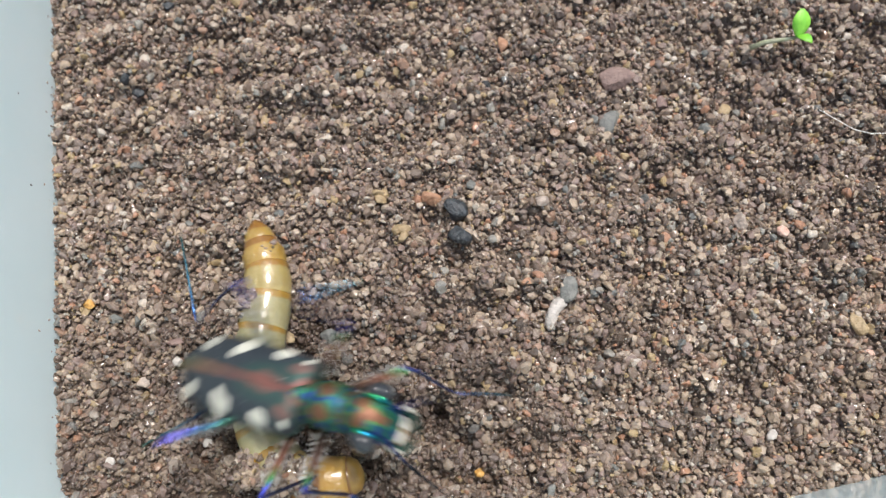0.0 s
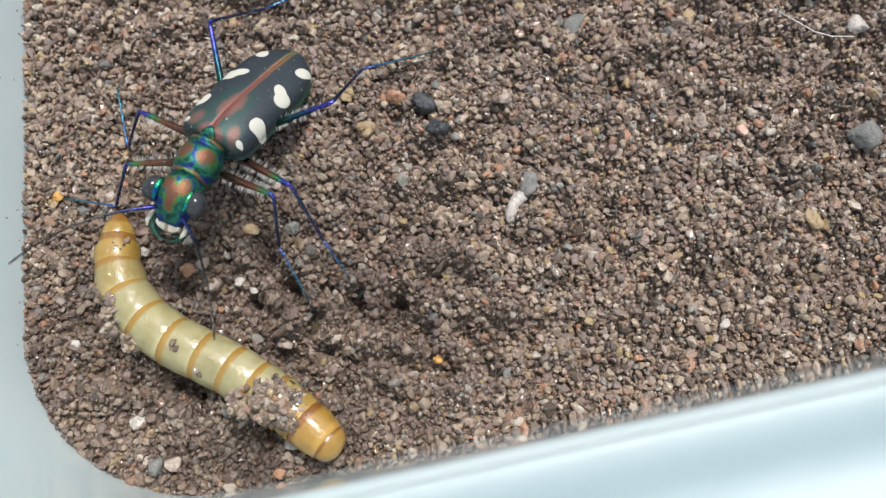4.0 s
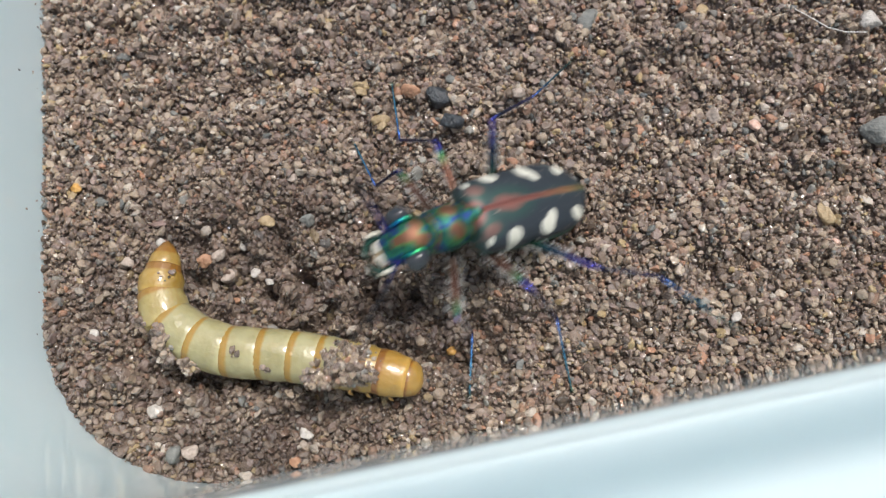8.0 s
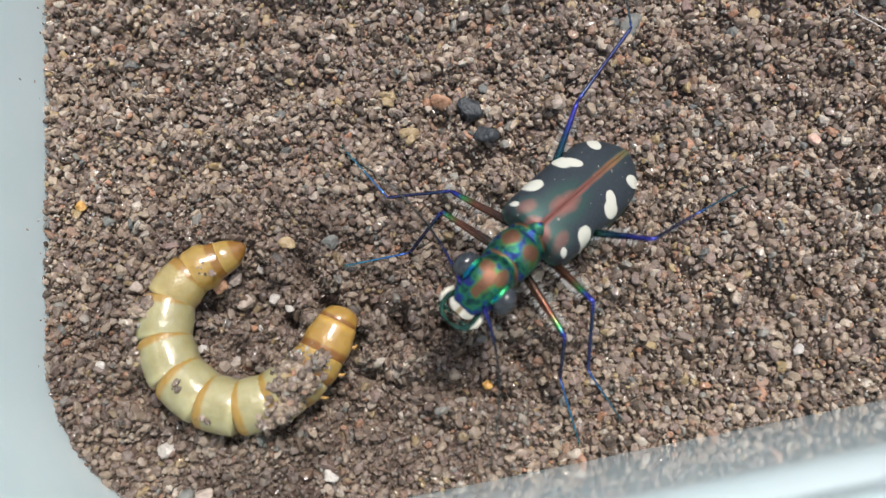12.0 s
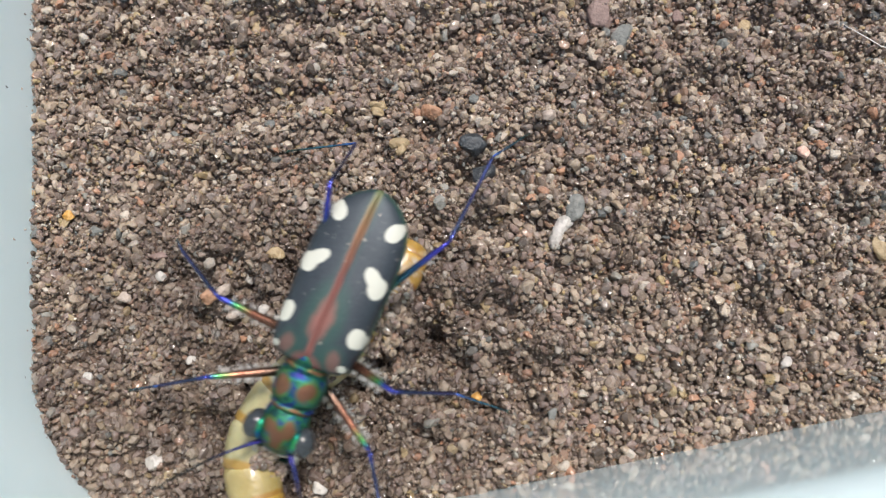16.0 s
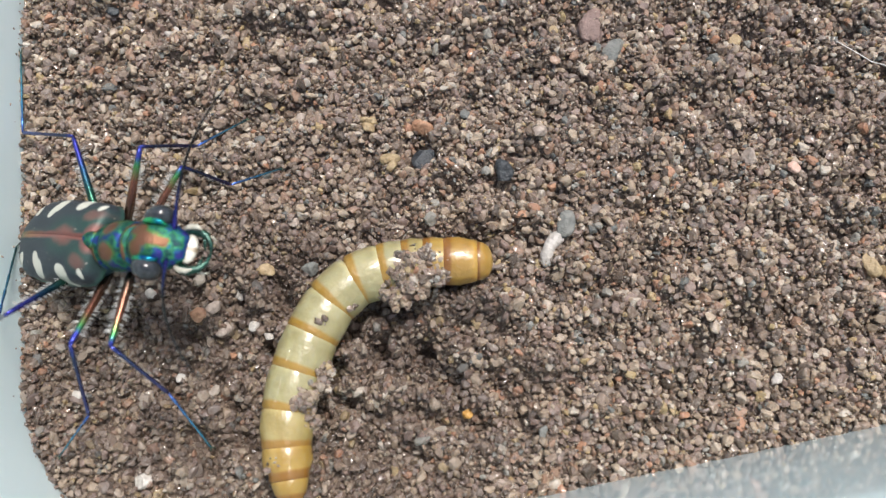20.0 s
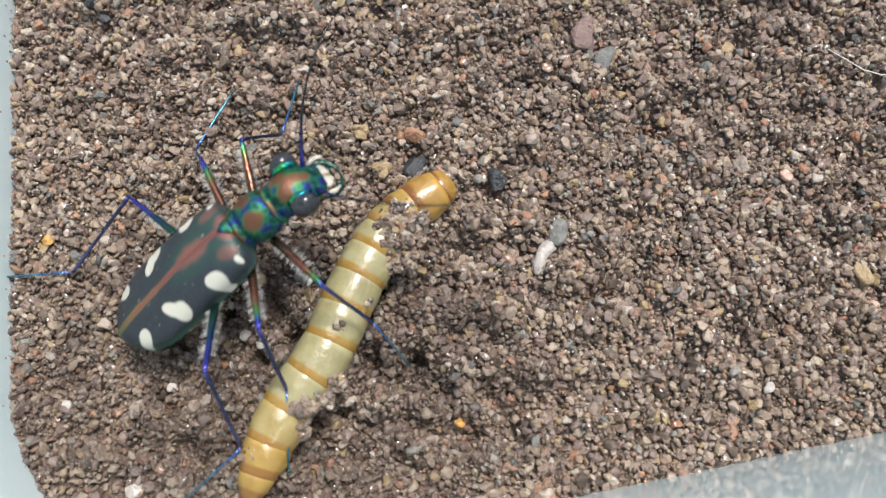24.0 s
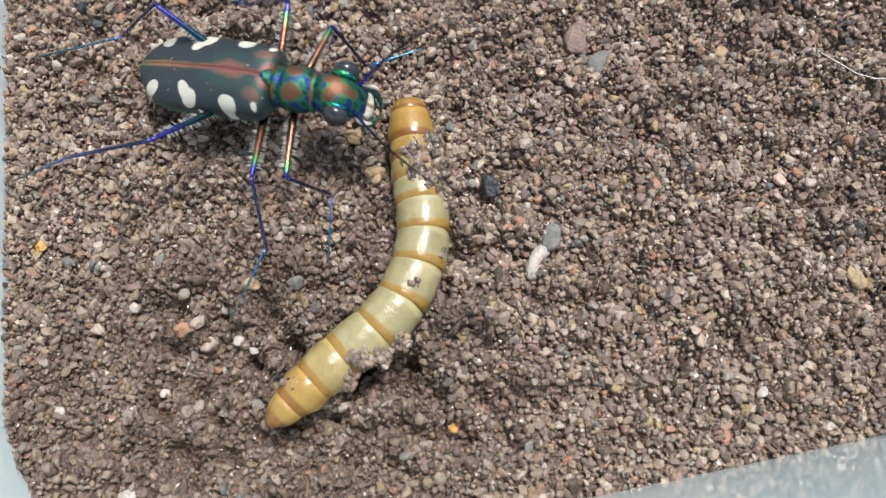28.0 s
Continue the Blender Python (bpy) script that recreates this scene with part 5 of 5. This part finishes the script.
TOE_RIGHT_HIND = [(0, -19.9, -0.9), (1, -0.7, -6.3), (2, 7.8, 11.2), (3, -1, 16.6), (4, -6.1, 24.7), (7, 9.4, 23.2), (8, 9.4, 17.5), (9, 11.2, 20.2), (10, 10.6, 19.5), (11, 10.4, 22.8), (12, 10.2, 22.8), (13, 9.9, 21), (16, -10.9, 12.4), (17, -4.2, 17.5), (18, -27.6, 6.9), (19, -26.4, 7.7), (20, -26.7, 7.1), (21, -26.3, 7.5), (24, -15.2, -8), (25, -23.2, -5.9), (26, -22.9, 3.3), (27, -24.8, 10), (28, -27.6, 12)]
LEG_ROWS = [(THIGH_LEFT_FRONT, ANKLE_LEFT_FRONT, TOE_LEFT_FRONT), (THIGH_LEFT_MIDDLE, ANKLE_LEFT_MIDDLE, TOE_LEFT_MIDDLE), (THIGH_LEFT_HIND, ANKLE_LEFT_HIND, TOE_LEFT_HIND), (THIGH_RIGHT_FRONT, ANKLE_RIGHT_FRONT, TOE_RIGHT_FRONT), (THIGH_RIGHT_MIDDLE, ANKLE_RIGHT_MIDDLE, TOE_RIGHT_MIDDLE), (THIGH_RIGHT_HIND, ANKLE_RIGHT_HIND, TOE_RIGHT_HIND)]

# the larva's line from head to tail: time, then six x, y
WORM_A = [
    (0, -5.9, -2.7, -10.0, -3.1, -12.3, 0.3, -12.7, 4.6, -12.3, 8.9, -13.4, 13.0),
    (0.3, -5.9, -3.3, -10.2, -2.4, -12.4, 1.7, -14.7, 5.7, -17.7, 9.3, -21.4, 12.2),
    (0.6, -5.4, -4.4, -9.8, -3.5, -12.3, 0.2, -15.3, 3.7, -19.1, 6.1, -23.4, 7.5),
    (0.9, -5.8, -4.6, -9.7, -2.9, -13.5, -0.8, -17.2, 1.4, -20.6, 4.1, -20.2, 8.4),
    (1, -5.9, -4.8, -9.7, -3.2, -13.4, -0.5, -17.4, 1.8, -20.6, 4.9, -18.3, 8.5),
    (1.2, -7.2, -3.3, -11.5, -2.7, -15.5, -1.5, -18.9, 1.1, -19.1, 5.0, -15.2, 6.2),
    (1.5, -8.7, -1.2, -12.6, -3.7, -17.0, -2.3, -18.5, 2.0, -15.9, 5.8, -11.3, 6.6),
]
WORM_B = [
    (1.8, -7.0, 0.5, -10.6, -2.9, -14.9, -2.4, -16.6, 2.2, -15.7, 7.2, -15.3, 12.2),
    (2, -7.2, -0.7, -10.7, -3.7, -15.1, -2.7, -17.3, 1.4, -20.0, 5.1, -22.8, 8.8),
    (2.1, -7.2, -0.2, -10.5, -3.3, -14.8, -3.2, -17.8, 0.1, -21.4, 2.8, -24.9, 5.6),
    (2.4, -5.4, -5.6, -9.0, -4.1, -12.6, -2.2, -16.0, -0.3, -19.8, 1.0, -23.7, 1.8),
    (2.7, -4.9, -2.1, -8.6, -3.7, -12.6, -4.2, -16.2, -2.6, -18.4, 0.8, -20.0, 4.5),
    (3, -3.9, -2.6, -8.0, -3.3, -12.2, -3.6, -16.1, -2.2, -18.2, 1.3, -19.2, 5.4),
    (3.3, -3.5, -4.5, -7.6, -4.5, -11.7, -4.0, -15.4, -2.4, -17.7, 1.0, -18.7, 4.9),
]
WORM_C = [
    (3.6, -3.9, -7.0, -7.7, -5.3, -11.5, -3.6, -14.9, -1.3, -17.7, 1.8, -19.4, 5.6),
    (3.9, -4.3, -8.6, -7.9, -6.2, -11.5, -3.9, -15.1, -1.4, -18.2, 1.6, -19.6, 5.7),
    (4, -4.6, -8.4, -8.1, -5.6, -11.9, -3.3, -15.9, -1.4, -18.9, 1.8, -19.5, 6.1),
    (4.2, -3.9, -8.1, -7.6, -6.0, -11.3, -3.7, -14.9, -1.3, -17.8, 1.9, -19.9, 5.7),
    (4.5, -4.0, -8.1, -7.8, -6.2, -11.4, -4.1, -15.0, -1.7, -18.0, 1.3, -19.6, 5.2),
    (5.2, -5.2, -7.9, -7.7, -5.3, -10.4, -2.9, -13.5, -1.1, -16.8, 0.5, -19.6, -0.5),
    (5.7, -7.6, -8.1, -8.0, -4.3, -10.3, -1.3, -13.7, 0.3, -17.1, -1.0, -18.4, -4.6),
]
WORM_D = [
    (6.5, -11.2, -7.9, -9.1, -3.5, -11.2, 0.8, -15.8, 0.2, -17.1, -4.5, -15.6, -9.3),
    (7, -1.6, -1.4, -5.6, 0.4, -9.7, -1.1, -13.2, -3.8, -17.5, -4.7, -21.9, -3.9),
    (7.5, -0.1, 0.7, -3.7, -2.0, -8.1, -3.0, -12.7, -2.7, -16.0, -0.0, -17.4, 4.3),
    (8, -0.6, -4.8, -4.9, -3.9, -9.2, -3.3, -13.5, -2.9, -17.1, -0.6, -17.2, 3.5),
    (8.5, -3.3, -3.4, -5.4, -7.7, -10.0, -7.6, -11.3, -3.0, -10.3, 2.0, -10.2, 7.0),
    (9, -1.7, -7.9, -4.7, -4.6, -8.6, -2.1, -12.9, -1.0, -16.7, -3.3, -18.8, -7.2),
    (9.5, -5.0, -8.2, -6.9, -3.7, -9.9, 0.1, -14.3, 0.5, -16.9, -3.4, -14.7, -7.6),
]
WORM_E = [
    (10, -5.9, -7.5, -6.2, -3.0, -9.8, -0.8, -13.9, -2.7, -18.2, -4.3, -22.7, -4.0),
    (10.5, -2.6, -5.8, -6.9, -4.8, -11.2, -4.3, -15.4, -3.2, -18.9, -0.7, -21.9, 2.5),
    (11, -4.5, -4.6, -8.9, -5.3, -13.3, -6.4, -17.7, -5.9, -20.3, -2.4, -19.7, 2.0),
    (11.5, -7.0, -0.5, -9.7, -4.0, -13.6, -6.1, -17.8, -4.8, -19.9, -0.9, -18.6, 3.3),
    (12, -7.2, 1.5, -9.3, -2.6, -13.4, -4.4, -17.2, -1.9, -17.4, 2.6, -13.7, 5.0),
    (12.5, -4.9, -3.8, -9.3, -4.3, -13.3, -2.6, -17.1, -0.5, -21.0, 1.6, -24.7, 4.0),
    (13, -4.2, -4.8, -8.2, -2.9, -12.3, -1.3, -16.6, -0.3, -20.9, -0.8, -23.3, -4.2),
]
WORM_F = [
    (13.3, -10.1, -7.6, -8.8, -3.0, -11.3, 0.9, -15.6, 0.4, -16.7, -3.8, -14.7, -8.1),
    (13.5, -9.3, -3.4, -8.9, 0.9, -12.6, 3.2, -15.4, -0.1, -15.7, -4.4, -14.8, -8.8),
    (14.1, -6.7, 0.8, -9.0, 3.0, -12.0, 1.6, -13.6, -1.4, -14.6, -4.6, -15.2, -8.0),
    (14.5, -10.8, 6.0, -9.4, 2.9, -9.3, -0.4, -10.5, -3.4, -12.8, -5.9, -15.6, -7.6),
    (15, -13.7, 3.7, -9.9, 3.9, -7.6, 0.7, -8.1, -3.2, -11.1, -5.7, -15.0, -6.6),
    (15.5, -14.6, 0.1, -10.7, 2.5, -6.7, 0.4, -7.3, -4.0, -11.5, -6.1, -16.3, -5.7),
    (15.6, -14.4, 0.2, -11.2, 3.5, -7.1, 1.6, -7.1, -2.9, -10.7, -6.2, -14.7, -8.8),
]
WORM_G = [
    (15.8, -14.1, 7.2, -10.2, 5.9, -9.8, 2.0, -11.0, -2.0, -12.0, -6.0, -12.4, -10.2),
    (16, -2.6, 6.2, -4.5, 2.8, -7.0, -0.2, -9.9, -2.8, -11.5, -6.2, -10.3, -9.8),
    (16.4, -2.5, 2.2, -5.0, -0.2, -8.0, -1.8, -10.1, -4.4, -9.3, -7.6, -6.3, -9.3),
    (16.8, -5.0, -0.6, -6.7, -2.4, -9.1, -2.9, -10.7, -4.8, -10.9, -7.4, -9.6, -9.6),
    (17, -3.8, -0.4, -5.5, -2.7, -8.4, -2.9, -10.6, -4.3, -11.0, -7.1, -9.3, -9.5),
    (17.2, -5.3, 2.3, -6.4, -0.3, -7.3, -2.9, -9.1, -5.1, -10.0, -7.7, -9.2, -10.3),
    (17.6, -5.9, 10.1, -6.1, 5.9, -7.0, 1.8, -7.4, -2.3, -5.3, -5.6, -1.4, -7.1),
]
WORM_H = [
    (18, -9.7, 11.2, -7.2, 7.4, -5.7, 3.2, -5.8, -0.8, -4.6, -4.6, -2.0, -7.8),
    (18.4, -8.8, 9.1, -5.0, 7.1, -4.5, 2.8, -6.1, -1.2, -9.0, -4.4, -12.6, -6.8),
    (18.8, -7.2, 10.9, -4.6, 7.5, -4.7, 3.1, -6.3, -0.9, -9.1, -4.3, -12.3, -7.2),
    (19, -5.7, 14.1, -5.6, 9.3, -5.7, 4.5, -7.6, 0.2, -10.4, -3.7, -13.3, -7.5),
    (19.2, -4.6, 13.3, -5.0, 8.8, -6.0, 4.5, -7.8, 0.4, -9.9, -3.6, -12.6, -7.1),
    (19.6, 2.2, 7.3, -2.0, 6.7, -5.7, 4.9, -7.9, 1.4, -8.8, -2.7, -9.1, -6.9),
    (20, 2.5, 6.2, -1.9, 6.0, -6.0, 4.7, -8.2, 1.0, -9.1, -3.3, -8.5, -7.6),
]
WORM_I = [
    (20.4, -0.8, 12.9, -2.9, 9.0, -5.3, 5.2, -7.7, 1.5, -9.0, -2.7, -9.5, -7.1),
    (20.8, -5.6, 14.0, -4.1, 9.6, -4.8, 4.8, -6.5, 0.4, -9.4, -3.3, -13.0, -6.5),
    (21, -8.7, 12.1, -5.6, 8.8, -5.0, 4.3, -6.5, 0.1, -9.6, -3.2, -13.2, -6.0),
    (21.2, -9.0, 10.6, -5.7, 7.7, -4.6, 3.6, -6.1, -0.4, -9.2, -3.5, -13.1, -5.5),
    (21.5, -9.6, 10.6, -6.3, 7.7, -4.6, 3.8, -5.8, -0.3, -8.9, -3.3, -12.9, -5.2),
    (23.5, -0.7, 12.6, -3.1, 9.0, -5.2, 5.1, -7.0, 1.1, -8.7, -2.9, -10.5, -6.9),
    (23.8, -0.6, 12.3, -3.2, 8.8, -5.1, 4.9, -6.9, 0.9, -8.9, -2.9, -10.7, -6.8),
]
WORM_J = [
    (24, 0.5, 11.8, -2.9, 9.1, -5.1, 5.2, -6.7, 1.1, -9.0, -2.6, -10.4, -6.8),
    (24.4, 1.3, 11.4, -2.4, 9.3, -5.1, 6.1, -7.0, 2.3, -8.3, -1.7, -9.3, -5.8),
    (24.7, 2.5, 11.5, -1.6, 9.7, -4.7, 6.6, -7.0, 2.7, -8.4, -1.5, -9.1, -5.9),
    (25, 3.5, 9.7, -0.9, 8.9, -4.8, 6.7, -6.8, 2.7, -7.8, -1.7, -8.1, -6.2),
    (25.3, 4.1, 8.8, -0.2, 8.1, -4.3, 6.5, -6.8, 3.0, -7.6, -1.3, -7.5, -5.7),
    (25.6, 4.0, 8.9, -0.3, 8.0, -4.3, 6.3, -6.9, 2.9, -7.4, -1.4, -6.5, -5.7),
    (25.9, 2.7, 11.8, -0.2, 8.6, -3.7, 5.9, -6.6, 2.7, -7.7, -1.5, -7.3, -5.9),
]
WORM_K = [
    (26, 3.2, 12.6, 0.7, 8.5, -3.5, 6.4, -7.0, 3.4, -7.8, -1.3, -7.3, -6.0),
    (26.5, 0.9, 14.0, -1.0, 9.9, -3.8, 6.4, -6.6, 2.9, -7.8, -1.4, -7.7, -5.9),
    (26.8, 1.2, 14.0, -0.9, 10.0, -3.5, 6.3, -6.6, 3.1, -8.1, -1.2, -7.8, -5.7),
    (27, 0.8, 15.3, 0.4, 10.6, -2.7, 7.0, -5.8, 3.4, -7.7, -1.0, -8.5, -5.7),
    (27.4, 0.4, 15.6, -0.0, 11.1, -1.7, 7.1, -4.7, 3.8, -7.0, -0.1, -8.9, -4.1),
    (27.7, -1.4, 15.9, -0.4, 11.6, -0.9, 7.3, -3.2, 3.6, -6.6, 0.8, -9.3, -2.6),
    (28, -1.9, 17.6, -1.3, 12.9, -0.7, 8.3, -2.3, 4.0, -5.8, 0.9, -9.1, -2.4),
]
WORM_ROWS = WORM_A + WORM_B + WORM_C + WORM_D + WORM_E + WORM_F + WORM_G + WORM_H + WORM_I + WORM_J + WORM_K

# the larva rolls over as it wriggles: time, lean to its right
WORM_ROLL = [(0, -28), (4, -30), (12, -34), (13, -28), (15, -5), (16, 0), (28, 0)]

# turn of the antennae outward from straight ahead: time, left, right
ANTENNA_ROWS = [(0, 25, 25), (1, 12, 25), (2, 35, 30), (3, 69, 82), (4, 50, 46), (7, 15, 70), (9, 72, 72), (10, 63, 46), (11, 85, 93), (12, 45, 103), (13, 40, 45), (17, 45, 45), (18, 53, 40), (19, 60, 61), (20, 74, 58), (21, 71, 50), (24, 56, 50), (25, 43, 50), (26, 40, 45), (27, 61, 40), (28, 45, 45)]


def beam(a, b, roll_up=Vector((0, 0, 1))):
    """The pose of a part whose x runs from a to b (millimetres)."""
    d = (b - a).normalized()
    y = roll_up.cross(d)
    y = y.normalized() if y.length > 1e-4 else Vector((0, 1, 0))
    z = d.cross(y)
    m = Matrix((d, y, z)).transposed().to_4x4()
    m.translation = a * MM
    return m


def leg_joints(hip, a, b, c, thigh, ankle, toe, side):
    """Knee, ankle and toe in the beetle's space for a hip, the lengths, the thigh's turn and lift, and a wished ankle and toe."""
    turn, lift = radians(thigh[0]), radians(thigh[1])
    knee = hip + a * Vector((math.cos(turn) * math.cos(lift), side * math.sin(turn) * math.cos(lift), math.sin(lift)))
    line = toe - knee
    l = min(max(line.length, abs(b - c) + 0.6), (b + c) * 0.995)
    line = line.normalized()
    toe = knee + line * l
    along = (b * b - c * c + l * l) / (2 * l)
    bow = ankle - knee
    bow = bow - line * bow.dot(line)
    bow = bow.normalized() if bow.length > 1e-3 else line.orthogonal().normalized()
    return knee, knee + line * along + bow * math.sqrt(max(b * b - along * along, 0.0)), toe


def worm_line(row):
    """Twenty-seven points along the larva and its rear extension, by arc length, for one row of control numbers."""
    p = np.array(row).reshape(-1, 2)
    e = np.vstack([2 * p[0] - p[1], p, 2 * p[-1] - p[-2]])
    fine = []
    for k in range(1, len(e) - 2):
        for u in np.linspace(0, 1, 14, endpoint=False):
            a, b, c, d = e[k - 1], e[k], e[k + 1], e[k + 2]
            fine.append(0.5 * (2 * b + (c - a) * u + (2 * a - 5 * b + 4 * c - d) * u * u + (3 * b - a - 3 * c + d) * u**3))
    fine.append(p[-1])
    tail = (p[-1] - p[-2]) / np.linalg.norm(p[-1] - p[-2])
    fine.append(p[-1] + tail * 14)
    fine = np.array(fine)
    s = np.r_[0, np.cumsum(np.linalg.norm(np.diff(fine, axis=0), axis=1))]
    q = np.linspace(0, s[-1], 200)
    fine = np.stack([np.interp(q, s, fine[:, 0]), np.interp(q, s, fine[:, 1])], 1)
    soft = np.exp(-np.linspace(-2, 2, 25) ** 2)
    wide = np.vstack([2 * fine[0] - fine[12:0:-1], fine, 2 * fine[-1] - fine[-2:-14:-1]])
    fine = np.stack([np.convolve(wide[:, k], soft / soft.sum(), "valid") for k in (0, 1)], 1)
    s = np.r_[0, np.cumsum(np.linalg.norm(np.diff(fine, axis=0), axis=1))]
    long = min(max(s[-1] - 14, WORM_LONG * 0.93), WORM_LONG * 1.1)
    edges = np.r_[0, np.cumsum(RING_LONG)] / sum(RING_LONG) * long
    at = np.sort(np.r_[edges, (edges[1:] + edges[:-1]) / 2])
    return np.stack([np.interp(at, s, fine[:, 0]), np.interp(at, s, fine[:, 1])], 1)


def motions():
    times = [k / 10 for k in range(281)]
    body, neck, limbs, feelers, rings_at = [], [], [[[], [], []] for _ in LEG_SETS], [[], []], [[] for _ in SEGMENTS]
    for t in times:
        x, y, z, yaw, pitch, roll, nod_down, nod_side = (float(v) for v in smooth(BEETLE_ROWS, t))
        body.append((t, pose(x * MM, y * MM, z * MM, roll, -pitch, yaw)))
        back = pose(x, y, z, roll, -pitch, yaw).inverted()
        nod = pose(1.95, 0, 0) @ pose(0, 0, 0, 0, nod_down, nod_side) @ pose(-1.95, 0, 0)
        nod_mm = pose(1.95 * MM, 0, 0) @ pose(0, 0, 0, 0, nod_down, nod_side) @ pose(-1.95 * MM, 0, 0)
        neck.append((t, nod_mm))
        line = worm_line(smooth(WORM_ROWS, t))
        up = back.to_3x3() @ Vector((0, 0, 1))
        for (hip, a, b, c, *_), (thighs, ankles, toes), keys in zip(LEG_SETS, LEG_ROWS, limbs):
            fx, fy = (float(v) for v in smooth(toes, t))
            fz = 0.4 + float(height(np.array(fx), np.array(fy)))
            # a foot on the larva stands on its back
            aside = float(np.hypot(line[:, 0] - fx, line[:, 1] - fy).min())
            fz = max(fz, 1.4 + math.sqrt(max(1.75**2 - aside**2, 0)) * min(1, max(0, 1.75 - aside) * 3)) if aside < 1.75 else fz
            side = 1 if hip.y > 0 else -1
            hip = nod @ hip if hip.x > 2 else hip
            wish, there = Vector([float(v) for v in smooth(ankles, t)]), back.inverted()
            # lift the joint above the foot until it clears the sand
            for _ in range(40):
                knee, ankle, toe = leg_joints(hip, a, b, c, smooth(thighs, t), back @ wish, back @ Vector((fx, fy, fz)), side)
                low = there @ ankle
                if low.z > 0.55 + float(height(np.array(low.x), np.array(low.y))):
                    break
                wish.z += 0.1
            for key, (p, q) in zip(keys, ((hip, knee), (knee, ankle), (ankle, toe))):
                key.append((t, beam(p, q, up)))
        left, right = smooth(ANTENNA_ROWS, t)
        sway = 4 * math.sin(t * 2.3)
        for (s, _), key, turn in zip(FEELERS, feelers, (left + sway, right - sway)):
            key.append((t, nod_mm @ pose(6.5 * MM, s * 0.72 * MM, 0.15 * MM, 0, -4, s * turn)))
        tilt = float(smooth(WORM_ROLL, t)[0])
        for k, key in enumerate(rings_at):
            p, q = line[2 * k], line[2 * k + 2]
            c = (p + q) / 2 * 0.5 + line[2 * k + 1] * 0.5
            d = p - q
            key.append((t, pose(c[0] * MM, c[1] * MM, 1.35 * MM, tilt * min(1, max(0, (8 - k) / 4)), 0, math.degrees(math.atan2(d[1], d[0])))))
    walk(beetle, body)
    walk(pronotum, neck)
    walk(head, neck)
    for (_, _, _, _, thigh, shin, foot), keys in zip(LEG_SETS, limbs):
        for ob, key in zip((thigh, shin, foot), keys):
            walk(ob, key)
    for (_, f), key in zip(FEELERS, feelers):
        walk(f, key)
    for seg, key in zip(SEGMENTS, rings_at):
        walk(seg, key)
    # pebbles that the feet drag along
    def dragged(stone, sunk, rows):
        walk(stone, [(t, pose(x * MM, y * MM, (sunk + float(height(np.array(x), np.array(y)))) * MM, 0, 0, r)) for t, x, y, r in rows])

    dragged(black_round, 0.4, ((0, -0.2, 14.6, 40), (4, 0.1, 14.9, 40), (13.5, 0.0, 14.8, 40), (15.5, 0.6, 13.2, 60), (16, 0.75, 13.0, 65), (16.6, 0.3, 13.0, 80), (17, -1.45, 12.7, 110), (18, -1.85, 13.2, 120), (26, -1.95, 13.4, 120), (27, -2.5, 13.5, 125), (28, -2.4, 13.5, 125)))
    dragged(black_angular, 0.35, ((0, 0.05, 12.55, -30), (1, 0.1, 12.6, -30), (2.2, 0.95, 12.9, -10), (13.5, 1.0, 12.9, -10), (15.5, 1.3, 11.6, 20), (16, 1.37, 11.3, 20), (17, 1.15, 9.65, 60), (17.4, 2.1, 10.9, 90), (18, 3.2, 12.3, 110), (28, 3.3, 12.1, 110)))
    walk(brown_flat, [(t, pose(x * MM, y * MM, 0.2 * MM, 0, 0, r)) for t, x, y, r in ((0, 11.3, 24.3, 10), (13.5, 11.3, 24.3, 10), (15.5, 9.3, 22.7, 80), (28, 9.3, 22.7, 80))])


motions()
